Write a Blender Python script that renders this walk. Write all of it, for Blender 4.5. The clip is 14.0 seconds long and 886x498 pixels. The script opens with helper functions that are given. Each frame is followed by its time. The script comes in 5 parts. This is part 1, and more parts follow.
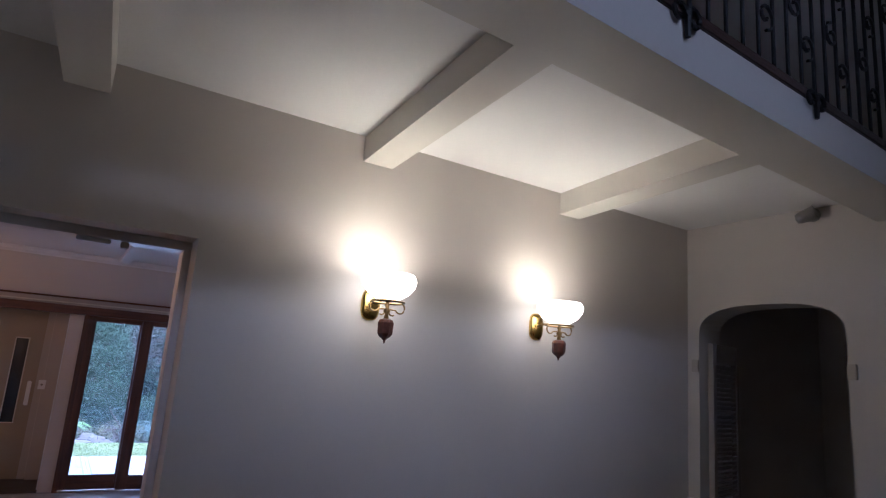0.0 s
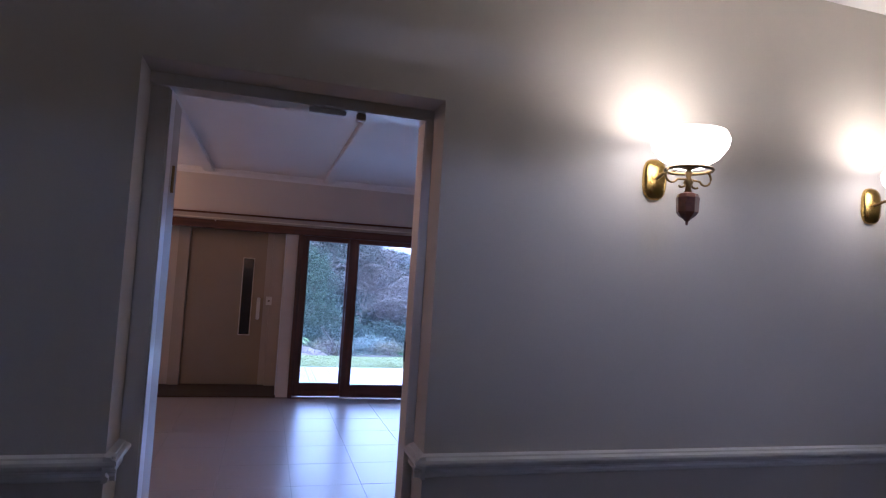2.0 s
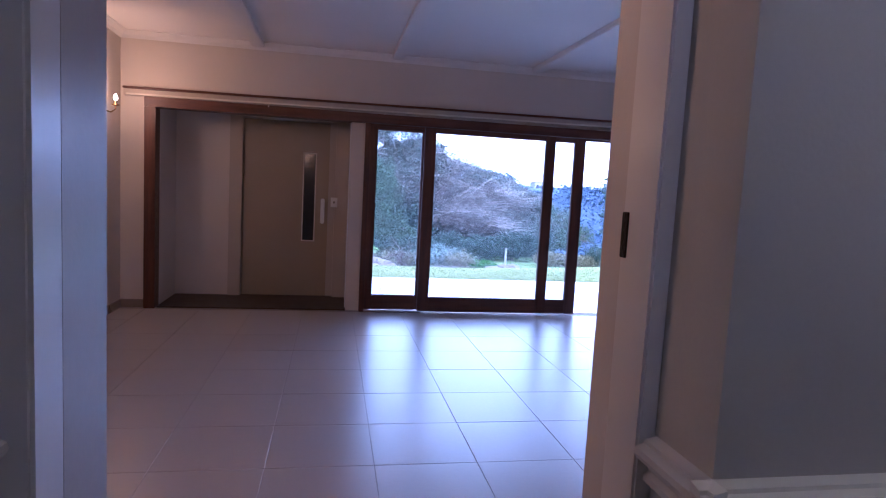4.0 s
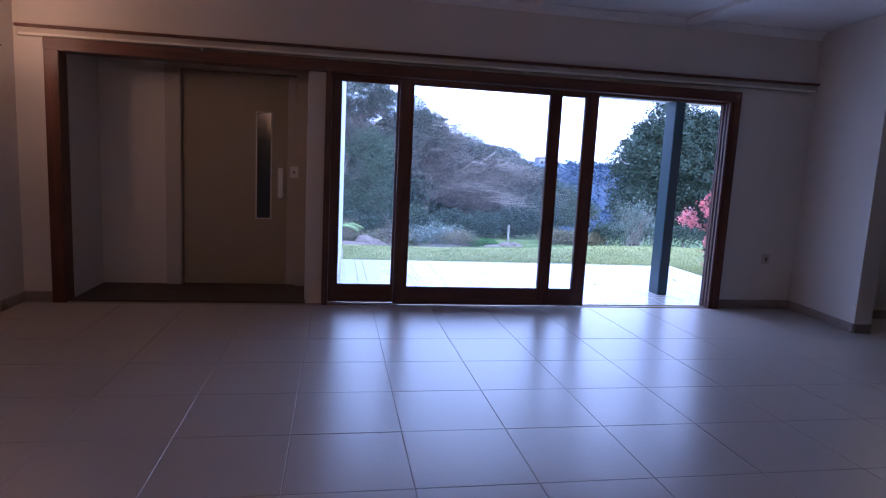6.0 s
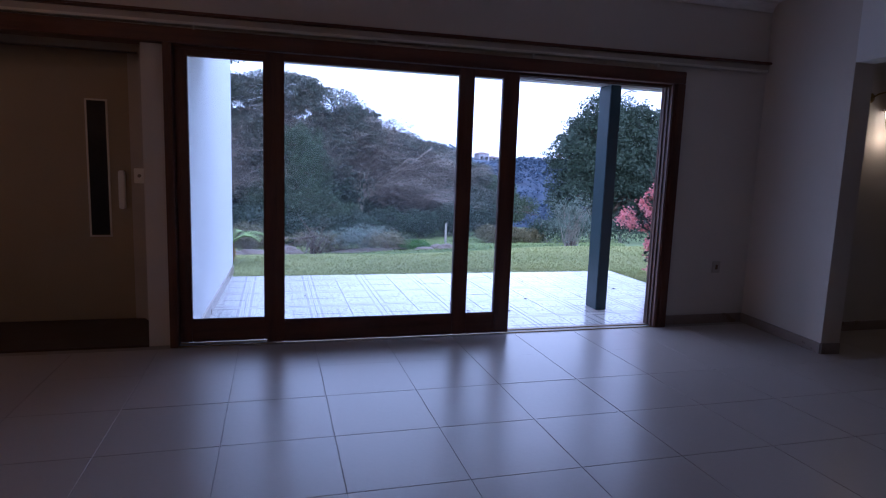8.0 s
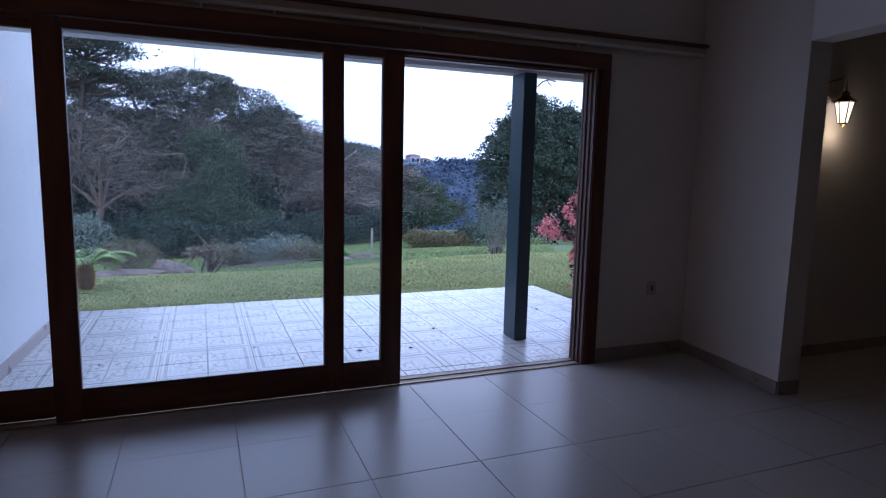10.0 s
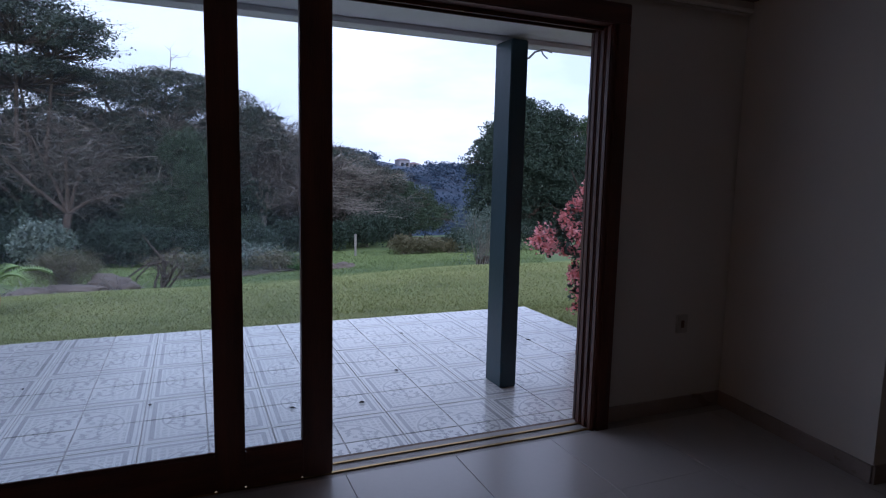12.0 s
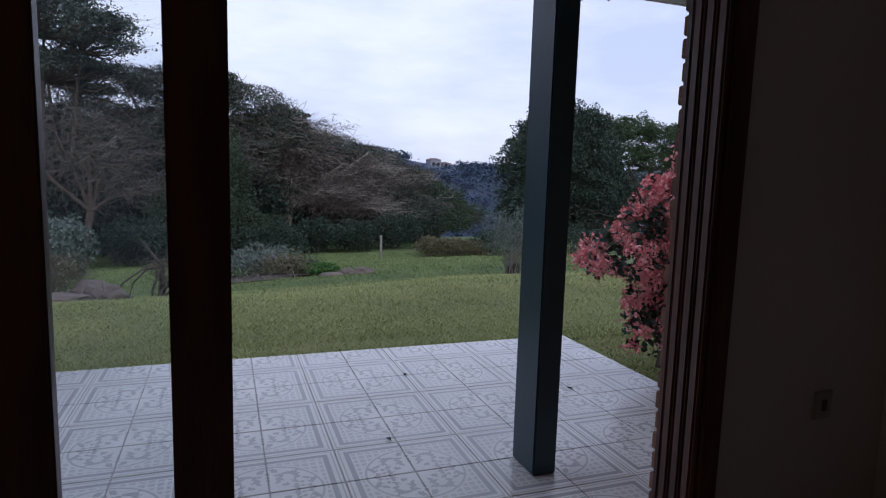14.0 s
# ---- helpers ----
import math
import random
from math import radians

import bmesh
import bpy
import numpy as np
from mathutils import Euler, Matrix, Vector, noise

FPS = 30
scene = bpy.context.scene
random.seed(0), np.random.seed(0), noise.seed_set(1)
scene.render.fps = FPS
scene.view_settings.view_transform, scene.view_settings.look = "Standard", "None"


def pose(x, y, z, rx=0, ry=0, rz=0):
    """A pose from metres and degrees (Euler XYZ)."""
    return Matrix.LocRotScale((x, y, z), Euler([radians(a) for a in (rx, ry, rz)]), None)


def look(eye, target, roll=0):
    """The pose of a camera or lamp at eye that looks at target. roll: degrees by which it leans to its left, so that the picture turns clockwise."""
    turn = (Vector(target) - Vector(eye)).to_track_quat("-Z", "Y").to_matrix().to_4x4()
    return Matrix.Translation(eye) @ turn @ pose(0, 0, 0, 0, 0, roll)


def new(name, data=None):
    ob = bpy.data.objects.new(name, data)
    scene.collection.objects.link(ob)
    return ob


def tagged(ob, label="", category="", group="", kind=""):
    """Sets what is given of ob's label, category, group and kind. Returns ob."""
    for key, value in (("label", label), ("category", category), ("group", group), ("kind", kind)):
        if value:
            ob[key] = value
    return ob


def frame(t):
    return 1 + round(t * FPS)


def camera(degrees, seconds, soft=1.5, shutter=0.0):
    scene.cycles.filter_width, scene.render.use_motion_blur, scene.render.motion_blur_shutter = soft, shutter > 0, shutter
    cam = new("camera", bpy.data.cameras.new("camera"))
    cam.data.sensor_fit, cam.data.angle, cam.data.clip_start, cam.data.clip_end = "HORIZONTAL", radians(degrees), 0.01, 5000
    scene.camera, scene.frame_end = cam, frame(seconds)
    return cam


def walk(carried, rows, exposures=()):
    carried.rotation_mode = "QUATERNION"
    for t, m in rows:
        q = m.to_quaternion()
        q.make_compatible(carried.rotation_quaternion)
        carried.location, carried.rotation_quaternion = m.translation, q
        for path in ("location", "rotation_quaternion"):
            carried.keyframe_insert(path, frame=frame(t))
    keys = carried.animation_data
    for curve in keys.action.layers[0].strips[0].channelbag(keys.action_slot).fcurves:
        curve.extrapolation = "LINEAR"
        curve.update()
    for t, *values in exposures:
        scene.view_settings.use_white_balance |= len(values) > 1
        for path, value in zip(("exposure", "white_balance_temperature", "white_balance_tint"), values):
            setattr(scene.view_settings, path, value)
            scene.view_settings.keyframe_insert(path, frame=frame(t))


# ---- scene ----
cam = camera(72.7, 14.0, 1.2)
PATH = [
    (0, (-0.001, 0.03, 1.651), (1.031, 1.697, 2.044), 4.4),
    (0.5, (-0.051, 0.145, 1.622), (0.886, 1.881, 1.951), 4.3),
    (1, (-0.08, 0.274, 1.581), (0.754, 2.073, 1.846), 4.1),
    (1.5, (-0.079, 0.501, 1.555), (0.608, 2.37, 1.744), 3.8),
    (2, (-0.091, 0.733, 1.518), (0.463, 2.652, 1.623), 3.6),
    (2.5, (-0.123, 1.003, 1.479), (0.355, 2.945, 1.502), 3.5),
    (3, (-0.138, 1.29, 1.422), (0.298, 3.241, 1.369), 3.3),
    (3.5, (-0.101, 1.604, 1.386), (0.299, 3.56, 1.256), 3.3),
    (4, (-0.058, 1.92, 1.318), (0.308, 3.878, 1.124), 3.1),
    (5.25, (0.14, 2.605, 1.262), (0.49, 4.56, 1.018), 2.9),
    (6.5, (0.5, 3.284, 1.23), (0.869, 5.229, 0.946), 2.7),
    (7, (0.625, 3.514, 1.246), (1.056, 5.447, 0.966), 2.4),
    (7.5, (0.773, 3.763, 1.269), (1.261, 5.682, 0.992), 2.2),
    (8, (0.923, 4.002, 1.265), (1.46, 5.909, 0.991), 2.0),
    (8.5, (1.053, 4.237, 1.283), (1.668, 6.121, 1.011), 1.8),
    (9, (1.219, 4.434, 1.301), (1.893, 6.298, 1.029), 1.5),
    (11.5, (2.001, 5.616, 1.272), (2.778, 7.442, 1.025), 1.5),
    (12, (2.124, 5.849, 1.257), (2.898, 7.677, 1.011), 1.3),
    (12.5, (2.237, 6.081, 1.257), (2.996, 7.915, 1.011), 1.2),
    (13, (2.368, 6.319, 1.261), (3.109, 8.16, 1.013), 1.1),
    (13.5, (2.519, 6.574, 1.255), (3.236, 8.424, 1.007), 1.2),
    (14, (2.635, 6.848, 1.235), (3.315, 8.713, 0.986), 1.7),
]
EXPOSURES = [(0, 2.88, 4440, 23), (1.5, 2.72, 4460, 26), (2.5, 2.86, 4430, 29), (4, 3.0, 4420, 32), (6.5, 1.97, 4700, 28), (9, 1.27, 4980, 26), (11.5, 0.6, 5370, 19), (14, 0.0, 6000, 20)]
walk(cam, [(t, look(eye, target, roll)) for t, eye, target, roll in PATH], EXPOSURES)

# ---------- world, sun, large lights ----------
world = bpy.data.worlds.new("overcast_evening")
scene.world = world
world.use_nodes = True
wn, wl = world.node_tree.nodes, world.node_tree.links
wn.clear()
sky = wn.new("ShaderNodeTexSky")
sky.sky_type = 'NISHITA'
sky.sun_disc = False
sky.sun_elevation, sky.sun_rotation = radians(14), radians(200)
sky.dust_density = 2.5
tc = wn.new("ShaderNodeTexCoord")
mp = wn.new("ShaderNodeMapping")
mp.inputs["Scale"].default_value = (1.0, 1.0, 3.4)
cn = wn.new("ShaderNodeTexNoise")
cn.inputs["Scale"].default_value, cn.inputs["Detail"].default_value, cn.inputs["Roughness"].default_value = 2.3, 6, 0.55
cr = wn.new("ShaderNodeValToRGB")
cr.color_ramp.elements[0].position, cr.color_ramp.elements[0].color = 0.36, (6.6, 7.6, 9.7, 1)
cr.color_ramp.elements[1].position, cr.color_ramp.elements[1].color = 0.62, (9.6, 10.4, 11.6, 1)
mixs = wn.new("ShaderNodeMix")
mixs.data_type = 'RGBA'
mixs.inputs[0].default_value = 0.85
bg = wn.new("ShaderNodeBackground")
bg.inputs[1].default_value = 0.10
wo = wn.new("ShaderNodeOutputWorld")
wl.new(tc.outputs["Generated"], mp.inputs[0])
wl.new(mp.outputs[0], cn.inputs["Vector"])
wl.new(cn.outputs["Fac"], cr.inputs[0])
wl.new(sky.outputs[0], mixs.inputs[6])
wl.new(cr.outputs[0], mixs.inputs[7])
wl.new(mixs.outputs[2], bg.inputs[0])
wl.new(bg.outputs[0], wo.inputs[0])


def lamp(name, kind, m, energy, color, **kw):
    d = bpy.data.lights.new(name, kind)
    d.energy, d.color = energy, color
    if "size" in kw:
        d.shape, d.size, d.size_y = 'RECTANGLE', kw["size"], kw["size_y"]
    if "radius" in kw:
        d.shadow_soft_size = kw["radius"]
    if "angle" in kw:
        d.angle = radians(kw["angle"])
    o = new(name, d)
    o.matrix_world = m
    return o


lamp("sun", 'SUN', look((0, 0, 30), (1.5, 7.0, 28.5 - 0.8)), 0.55, (1.0, 0.95, 0.9), angle=25)
# daylight through the wide garden opening
lamp("garden_window_light", 'AREA', look((2.2, 8.62, 1.15), (2.2, 2.0, 0.2)), 1.0, (0.62, 0.74, 1.0), size=3.5, size_y=1.7)


# ---------- materials ----------
def mat(name, color, rough=0.6, metal=0.0, vary=0.12, scale=3.0, bump=0.15, bscale=60.0, color2=None, rvary=0.1, coat=0.0, spec=0.5, obj=0.0, stretch=(1, 1, 1), space="Object"):
    m = bpy.data.materials.new(name)
    m.use_nodes = True
    n, l = m.node_tree.nodes, m.node_tree.links
    b = n["Principled BSDF"]
    b.inputs["Metallic"].default_value = metal
    b.inputs["Coat Weight"].default_value = coat
    b.inputs["Specular IOR Level"].default_value = spec
    mpn = n.new("ShaderNodeMapping")
    mpn.inputs["Scale"].default_value = stretch
    if space == "World":
        l.new(n.new("ShaderNodeNewGeometry").outputs["Position"], mpn.inputs[0])
    else:
        l.new(n.new("ShaderNodeTexCoord").outputs[space], mpn.inputs[0])
    big = n.new("ShaderNodeTexNoise")
    big.inputs["Scale"].default_value, big.inputs["Detail"].default_value = scale, 5
    fine = n.new("ShaderNodeTexNoise")
    fine.inputs["Scale"].default_value, fine.inputs["Detail"].default_value = bscale, 4
    for x in (big, fine):
        l.new(mpn.outputs[0], x.inputs["Vector"])
    ramp = n.new("ShaderNodeValToRGB")
    c2 = color2 or tuple(c * (1 - 2 * vary) for c in color)
    ramp.color_ramp.elements[0].position, ramp.color_ramp.elements[0].color = 0.3, (*c2, 1)
    ramp.color_ramp.elements[1].position, ramp.color_ramp.elements[1].color = 0.7, (*color, 1)
    add = n.new("ShaderNodeMath")
    add.operation = 'MULTIPLY_ADD'
    add.inputs[1].default_value, add.inputs[2].default_value = 0.35, -0.17
    l.new(fine.outputs["Fac"], add.inputs[0])
    sm = n.new("ShaderNodeMath")
    l.new(big.outputs["Fac"], sm.inputs[0])
    l.new(add.outputs[0], sm.inputs[1])
    last = sm
    if obj:
        oi = n.new("ShaderNodeObjectInfo")
        o2 = n.new("ShaderNodeMath")
        o2.operation = 'MULTIPLY_ADD'
        o2.inputs[1].default_value, o2.inputs[2].default_value = obj, -obj / 2
        l.new(oi.outputs["Random"], o2.inputs[0])
        s3 = n.new("ShaderNodeMath")
        l.new(sm.outputs[0], s3.inputs[0])
        l.new(o2.outputs[0], s3.inputs[1])
        last = s3
    l.new(last.outputs[0], ramp.inputs[0])
    l.new(ramp.outputs[0], b.inputs["Base Color"])
    rr = n.new("ShaderNodeMath")
    rr.operation = 'MULTIPLY_ADD'
    rr.inputs[1].default_value, rr.inputs[2].default_value = rvary * 2, rough - rvary
    l.new(big.outputs["Fac"], rr.inputs[0])
    l.new(rr.outputs[0], b.inputs["Roughness"])
    bp = n.new("ShaderNodeBump")
    bp.inputs["Strength"].default_value, bp.inputs["Distance"].default_value = bump, 0.01
    l.new(fine.outputs["Fac"], bp.inputs["Height"])
    l.new(bp.outputs[0], b.inputs["Normal"])
    return m


def leafmat(name, color, color2, rough=0.55, trans=0.15):
    m = bpy.data.materials.new(name)
    m.use_nodes = True
    n, l = m.node_tree.nodes, m.node_tree.links
    b = n["Principled BSDF"]
    g = n.new("ShaderNodeNewGeometry")
    ramp = n.new("ShaderNodeValToRGB")
    ramp.color_ramp.elements[0].color = (*color2, 1)
    ramp.color_ramp.elements[1].color = (*color, 1)
    tcn = n.new("ShaderNodeTexCoord")
    no = n.new("ShaderNodeTexNoise")
    no.inputs["Scale"].default_value = 0.9
    l.new(tcn.outputs["Object"], no.inputs["Vector"])
    mx = n.new("ShaderNodeMath")
    mx.operation = 'MULTIPLY_ADD'
    mx.inputs[1].default_value = 0.6
    l.new(g.outputs["Random Per Island"], mx.inputs[0])
    m2 = n.new("ShaderNodeMath")
    m2.operation = 'MULTIPLY_ADD'
    m2.inputs[1].default_value, m2.inputs[2].default_value = 0.8, -0.25
    l.new(no.outputs["Fac"], m2.inputs[0])
    l.new(m2.outputs[0], mx.inputs[2])
    l.new(mx.outputs[0], ramp.inputs[0])
    l.new(ramp.outputs[0], b.inputs["Base Color"])
    b.inputs["Roughness"].default_value = rough
    b.inputs["Specular IOR Level"].default_value = 0.25
    return m


def glow(name, color, strength):
    m = bpy.data.materials.new(name)
    m.use_nodes = True
    b = m.node_tree.nodes["Principled BSDF"]
    b.inputs["Base Color"].default_value = (0.9, 0.88, 0.8, 1)
    b.inputs["Emission Color"].default_value = (*color, 1)
    b.inputs["Emission Strength"].default_value = strength
    return m


def glassmat(name, tint=(1, 1, 1), film=0.016):
    m = bpy.data.materials.new(name)
    m.use_nodes = True
    n, l = m.node_tree.nodes, m.node_tree.links
    n.remove(n["Principled BSDF"])
    tr = n.new("ShaderNodeBsdfTransparent")
    tr.inputs[0].default_value = (*tint, 1)
    gl = n.new("ShaderNodeBsdfGlossy")
    gl.inputs["Roughness"].default_value = 0.02
    fr = n.new("ShaderNodeFresnel")
    fr.inputs[0].default_value = 1.45
    mx = n.new("ShaderNodeMixShader")
    # a thin film of dust
    tl = n.new("ShaderNodeBsdfTranslucent")
    tl.inputs[0].default_value = (0.66, 0.76, 0.88, 1)
    dust = n.new("ShaderNodeMixShader")
    dust.inputs[0].default_value = film
    l.new(tr.outputs[0], dust.inputs[1])
    l.new(tl.outputs[0], dust.inputs[2])
    l.new(fr.outputs[0], mx.inputs[0])
    l.new(dust.outputs[0], mx.inputs[1])
    l.new(gl.outputs[0], mx.inputs[2])
    l.new(mx.outputs[0], n["Material Output"].inputs[0])
    return m


WALL = mat("warm_white_wall_paint", (0.63, 0.575, 0.525), 0.62, vary=0.035, scale=1.3, bump=0.05, bscale=140)
WALL_LIVING = mat("cream_wall_paint", (0.68, 0.62, 0.55), 0.6, vary=0.03, scale=1.2, bump=0.05, bscale=140)
CEIL = mat("white_ceiling_paint", (0.82, 0.80, 0.77), 0.75, vary=0.03, scale=1.0, bump=0.1, bscale=90)
BEAM = mat("cream_beam_paint", (0.64, 0.60, 0.53), 0.5, vary=0.03, scale=2.0, bump=0.06)
TRIM = mat("glossy_white_trim_paint", (0.72, 0.69, 0.66), 0.30, vary=0.012, scale=5, bump=0.012, rvary=0.015)
WOOD = mat("dark_red_brown_hardwood", (0.145, 0.050, 0.025), 0.42, vary=0.2, scale=3, bump=0.25, bscale=30, color2=(0.06, 0.021, 0.012), stretch=(6, 6, 0.6))
WOODH = mat("dark_red_brown_hardwood_rail", (0.145, 0.050, 0.025), 0.42, vary=0.2, scale=3, bump=0.25, bscale=30, color2=(0.06, 0.021, 0.012), stretch=(0.6, 6, 6))
IRON = mat("black_wrought_iron", (0.02, 0.018, 0.017), 0.5, metal=0.6, vary=0.2, scale=20, bump=0.3, bscale=150)
BRASS = mat("polished_brass", (0.72, 0.48, 0.12), 0.25, metal=1.0, vary=0.1, scale=15, bump=0.05)
OLDBRASS = mat("aged_brass", (0.35, 0.23, 0.09), 0.35, metal=1.0, vary=0.15, scale=25, bump=0.1)
TURNED = mat("turned_red_wood", (0.16, 0.05, 0.025), 0.35, vary=0.2, scale=30, bump=0.1, coat=0.3)
LIFT = mat("beige_enamelled_steel", (0.36, 0.29, 0.20), 0.4, vary=0.04, scale=2, bump=0.04)
LIFTFRAME = mat("light_beige_frame_paint", (0.50, 0.44, 0.37), 0.4, vary=0.04, scale=4, bump=0.05)
CREAM = mat("cream_plastic", (0.72, 0.68, 0.58), 0.35, vary=0.03, scale=10, bump=0.03)
BLACKGLASS = mat("dark_wired_glass", (0.02, 0.02, 0.022), 0.12, vary=0.1, scale=30, bump=0.02, rvary=0.03)
DARKFLOOR = mat("dark_brown_lobby_floor", (0.07, 0.048, 0.04), 0.5, vary=0.15, scale=6, bump=0.15)
SKIRT = mat("taupe_tile_skirting", (0.34, 0.27, 0.23), 0.3, vary=0.1, scale=5, bump=0.05)
TILE = mat("glazed_taupe_floor_tile", (0.44, 0.39, 0.355), 0.31, vary=0.03, scale=1.5, bump=0.03, bscale=45, rvary=0.05, obj=0.10, space="World")
GROUT = mat("grey_grout", (0.36, 0.32, 0.29), 0.55, vary=0.1, scale=8, bump=0.15)
METAL = mat("galvanised_track", (0.35, 0.33, 0.31), 0.4, metal=0.9, vary=0.1, scale=20, bump=0.1)
TEAL = mat("teal_gloss_paint", (0.016, 0.048, 0.066), 0.38, vary=0.08, scale=4, bump=0.1, bscale=30)
EXTWHITE = mat("white_exterior_plaster", (0.78, 0.79, 0.80), 0.7, vary=0.04, scale=1.4, bump=0.25, bscale=70)
SOFFIT = mat("white_soffit_board", (0.72, 0.72, 0.72), 0.6, vary=0.05, scale=2, bump=0.1)
BRICK = mat("red_brown_face_brick", (0.27, 0.13, 0.08), 0.8, vary=0.2, scale=14, bump=0.5, bscale=80, obj=0.5)
MORTAR = mat("sandy_mortar", (0.36, 0.30, 0.24), 0.9, vary=0.1, scale=30, bump=0.5)
ROCK = mat("brown_sandstone", (0.21, 0.165, 0.135), 0.85, vary=0.25, scale=3, bump=0.8, bscale=14)
BARK = mat("grey_brown_bark", (0.13, 0.10, 0.08), 0.9, vary=0.25, scale=5, bump=0.7, bscale=25)
TWIG = mat("pale_grey_twig", (0.34, 0.31, 0.27), 0.9, vary=0.2, scale=5, bump=0.4, bscale=30)
OLDWOOD = mat("weathered_grey_timber", (0.34, 0.32, 0.29), 0.85, vary=0.2, scale=6, bump=0.4)
TERRACOTTA = mat("old_terracotta", (0.20, 0.13, 0.09), 0.85, vary=0.2, scale=6, bump=0.4)
GLASS = glassmat("clear_window_glass", (0.97, 0.985, 0.99))
SHADE = glow("lit_opal_glass", (1.0, 0.80, 0.46), 1.2)
BULB = glow("candle_bulb", (1.0, 0.66, 0.34), 5)
LANTERNGLASS = glow("lit_lantern_glass", (1.0, 0.82, 0.52), 0.9)
LEAF_DARK = leafmat("dark_glossy_leaves", (0.052, 0.080, 0.054), (0.022, 0.038, 0.029), 0.5)
LEAF_MID = leafmat("mid_green_leaves", (0.080, 0.115, 0.065), (0.030, 0.05, 0.032))
LEAF_GREY = leafmat("grey_green_leaves", (0.23, 0.28, 0.24), (0.07, 0.10, 0.08))
CONE = mat("golden_cone_scales", (0.50, 0.27, 0.06), 0.6, vary=0.25, scale=25, bump=0.5, bscale=60)
FROND = leafmat("yellow_green_fronds", (0.34, 0.46, 0.14), (0.16, 0.26, 0.07))
LEAF_FEATHER = leafmat("feathery_green_leaves", (0.09, 0.14, 0.06), (0.03, 0.06, 0.03))
LEAF_UMB = leafmat("umbrella_tree_leaves", (0.095, 0.122, 0.095), (0.045, 0.062, 0.052))
LEAF_BRIGHT = leafmat("bright_green_leaves", (0.11, 0.24, 0.06), (0.05, 0.12, 0.03))
LEAF_DRY = leafmat("dry_russet_leaves", (0.20, 0.175, 0.10), (0.085, 0.09, 0.05))
FLOWER = leafmat("salmon_pink_bracts", (0.96, 0.50, 0.47), (0.84, 0.28, 0.30), 0.6)
WHITEPLATE = mat("white_plastic", (0.85, 0.85, 0.83), 0.35, vary=0.02, scale=10, bump=0.02)
GRASS = leafmat("lawn_grass_blades", (0.46, 0.46, 0.20), (0.25, 0.30, 0.11), 0.7)
TWIGS = leafmat("brown_grey_fine_twigs", (0.19, 0.165, 0.145), (0.085, 0.075, 0.066), 0.9)
# distance haze is put into this leaf colour as a blue tint
FARWOOD = leafmat("far_woods_haze_tint", (0.062, 0.094, 0.142), (0.050, 0.080, 0.124), 0.9)


def lawn_material():
    m = mat("lawn_and_haze_tinted_hillside", (0.22, 0.22, 0.08), 0.95, vary=0.2, scale=0.9, bump=0.6, bscale=40, color2=(0.12, 0.14, 0.045))
    n, l = m.node_tree.nodes, m.node_tree.links
    b = n["Principled BSDF"]
    src = b.inputs["Base Color"].links[0].from_socket
    g = n.new("ShaderNodeNewGeometry")
    sp = n.new("ShaderNodeSeparateXYZ")
    l.new(g.outputs["Position"], sp.inputs[0])
    # past 42 m the ground colour blends to blue, a painted distance haze
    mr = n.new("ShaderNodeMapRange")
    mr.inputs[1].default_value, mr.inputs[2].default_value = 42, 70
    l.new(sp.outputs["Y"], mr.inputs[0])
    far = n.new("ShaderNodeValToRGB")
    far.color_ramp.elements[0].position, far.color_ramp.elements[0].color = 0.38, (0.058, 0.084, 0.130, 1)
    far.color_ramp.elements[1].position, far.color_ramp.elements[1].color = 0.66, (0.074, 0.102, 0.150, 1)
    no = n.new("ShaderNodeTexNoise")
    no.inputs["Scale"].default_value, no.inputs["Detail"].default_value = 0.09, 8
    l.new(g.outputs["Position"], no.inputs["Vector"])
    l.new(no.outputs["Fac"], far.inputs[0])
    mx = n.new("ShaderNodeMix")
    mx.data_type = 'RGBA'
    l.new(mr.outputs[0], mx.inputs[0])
    # the lower lawn is a lusher, greener grass than the dry one by the terrace
    mr2 = n.new("ShaderNodeMapRange")
    mr2.inputs[1].default_value, mr2.inputs[2].default_value = 14.5, 18
    l.new(sp.outputs["Y"], mr2.inputs[0])
    mx2 = n.new("ShaderNodeMix")
    mx2.data_type, mx2.blend_type = 'RGBA', 'MULTIPLY'
    l.new(mr2.outputs[0], mx2.inputs[0])
    l.new(src, mx2.inputs[6])
    mx2.inputs[7].default_value = (0.55, 0.76, 0.56, 1)
    l.new(mx2.outputs[2], mx.inputs[6])
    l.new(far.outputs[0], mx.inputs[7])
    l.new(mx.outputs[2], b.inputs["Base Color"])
    return m


LAWN = lawn_material()
PATX, PATY, PAT = 3.09, 10.706, 0.607   # terrace motif: a meeting point of four motifs, and its pitch


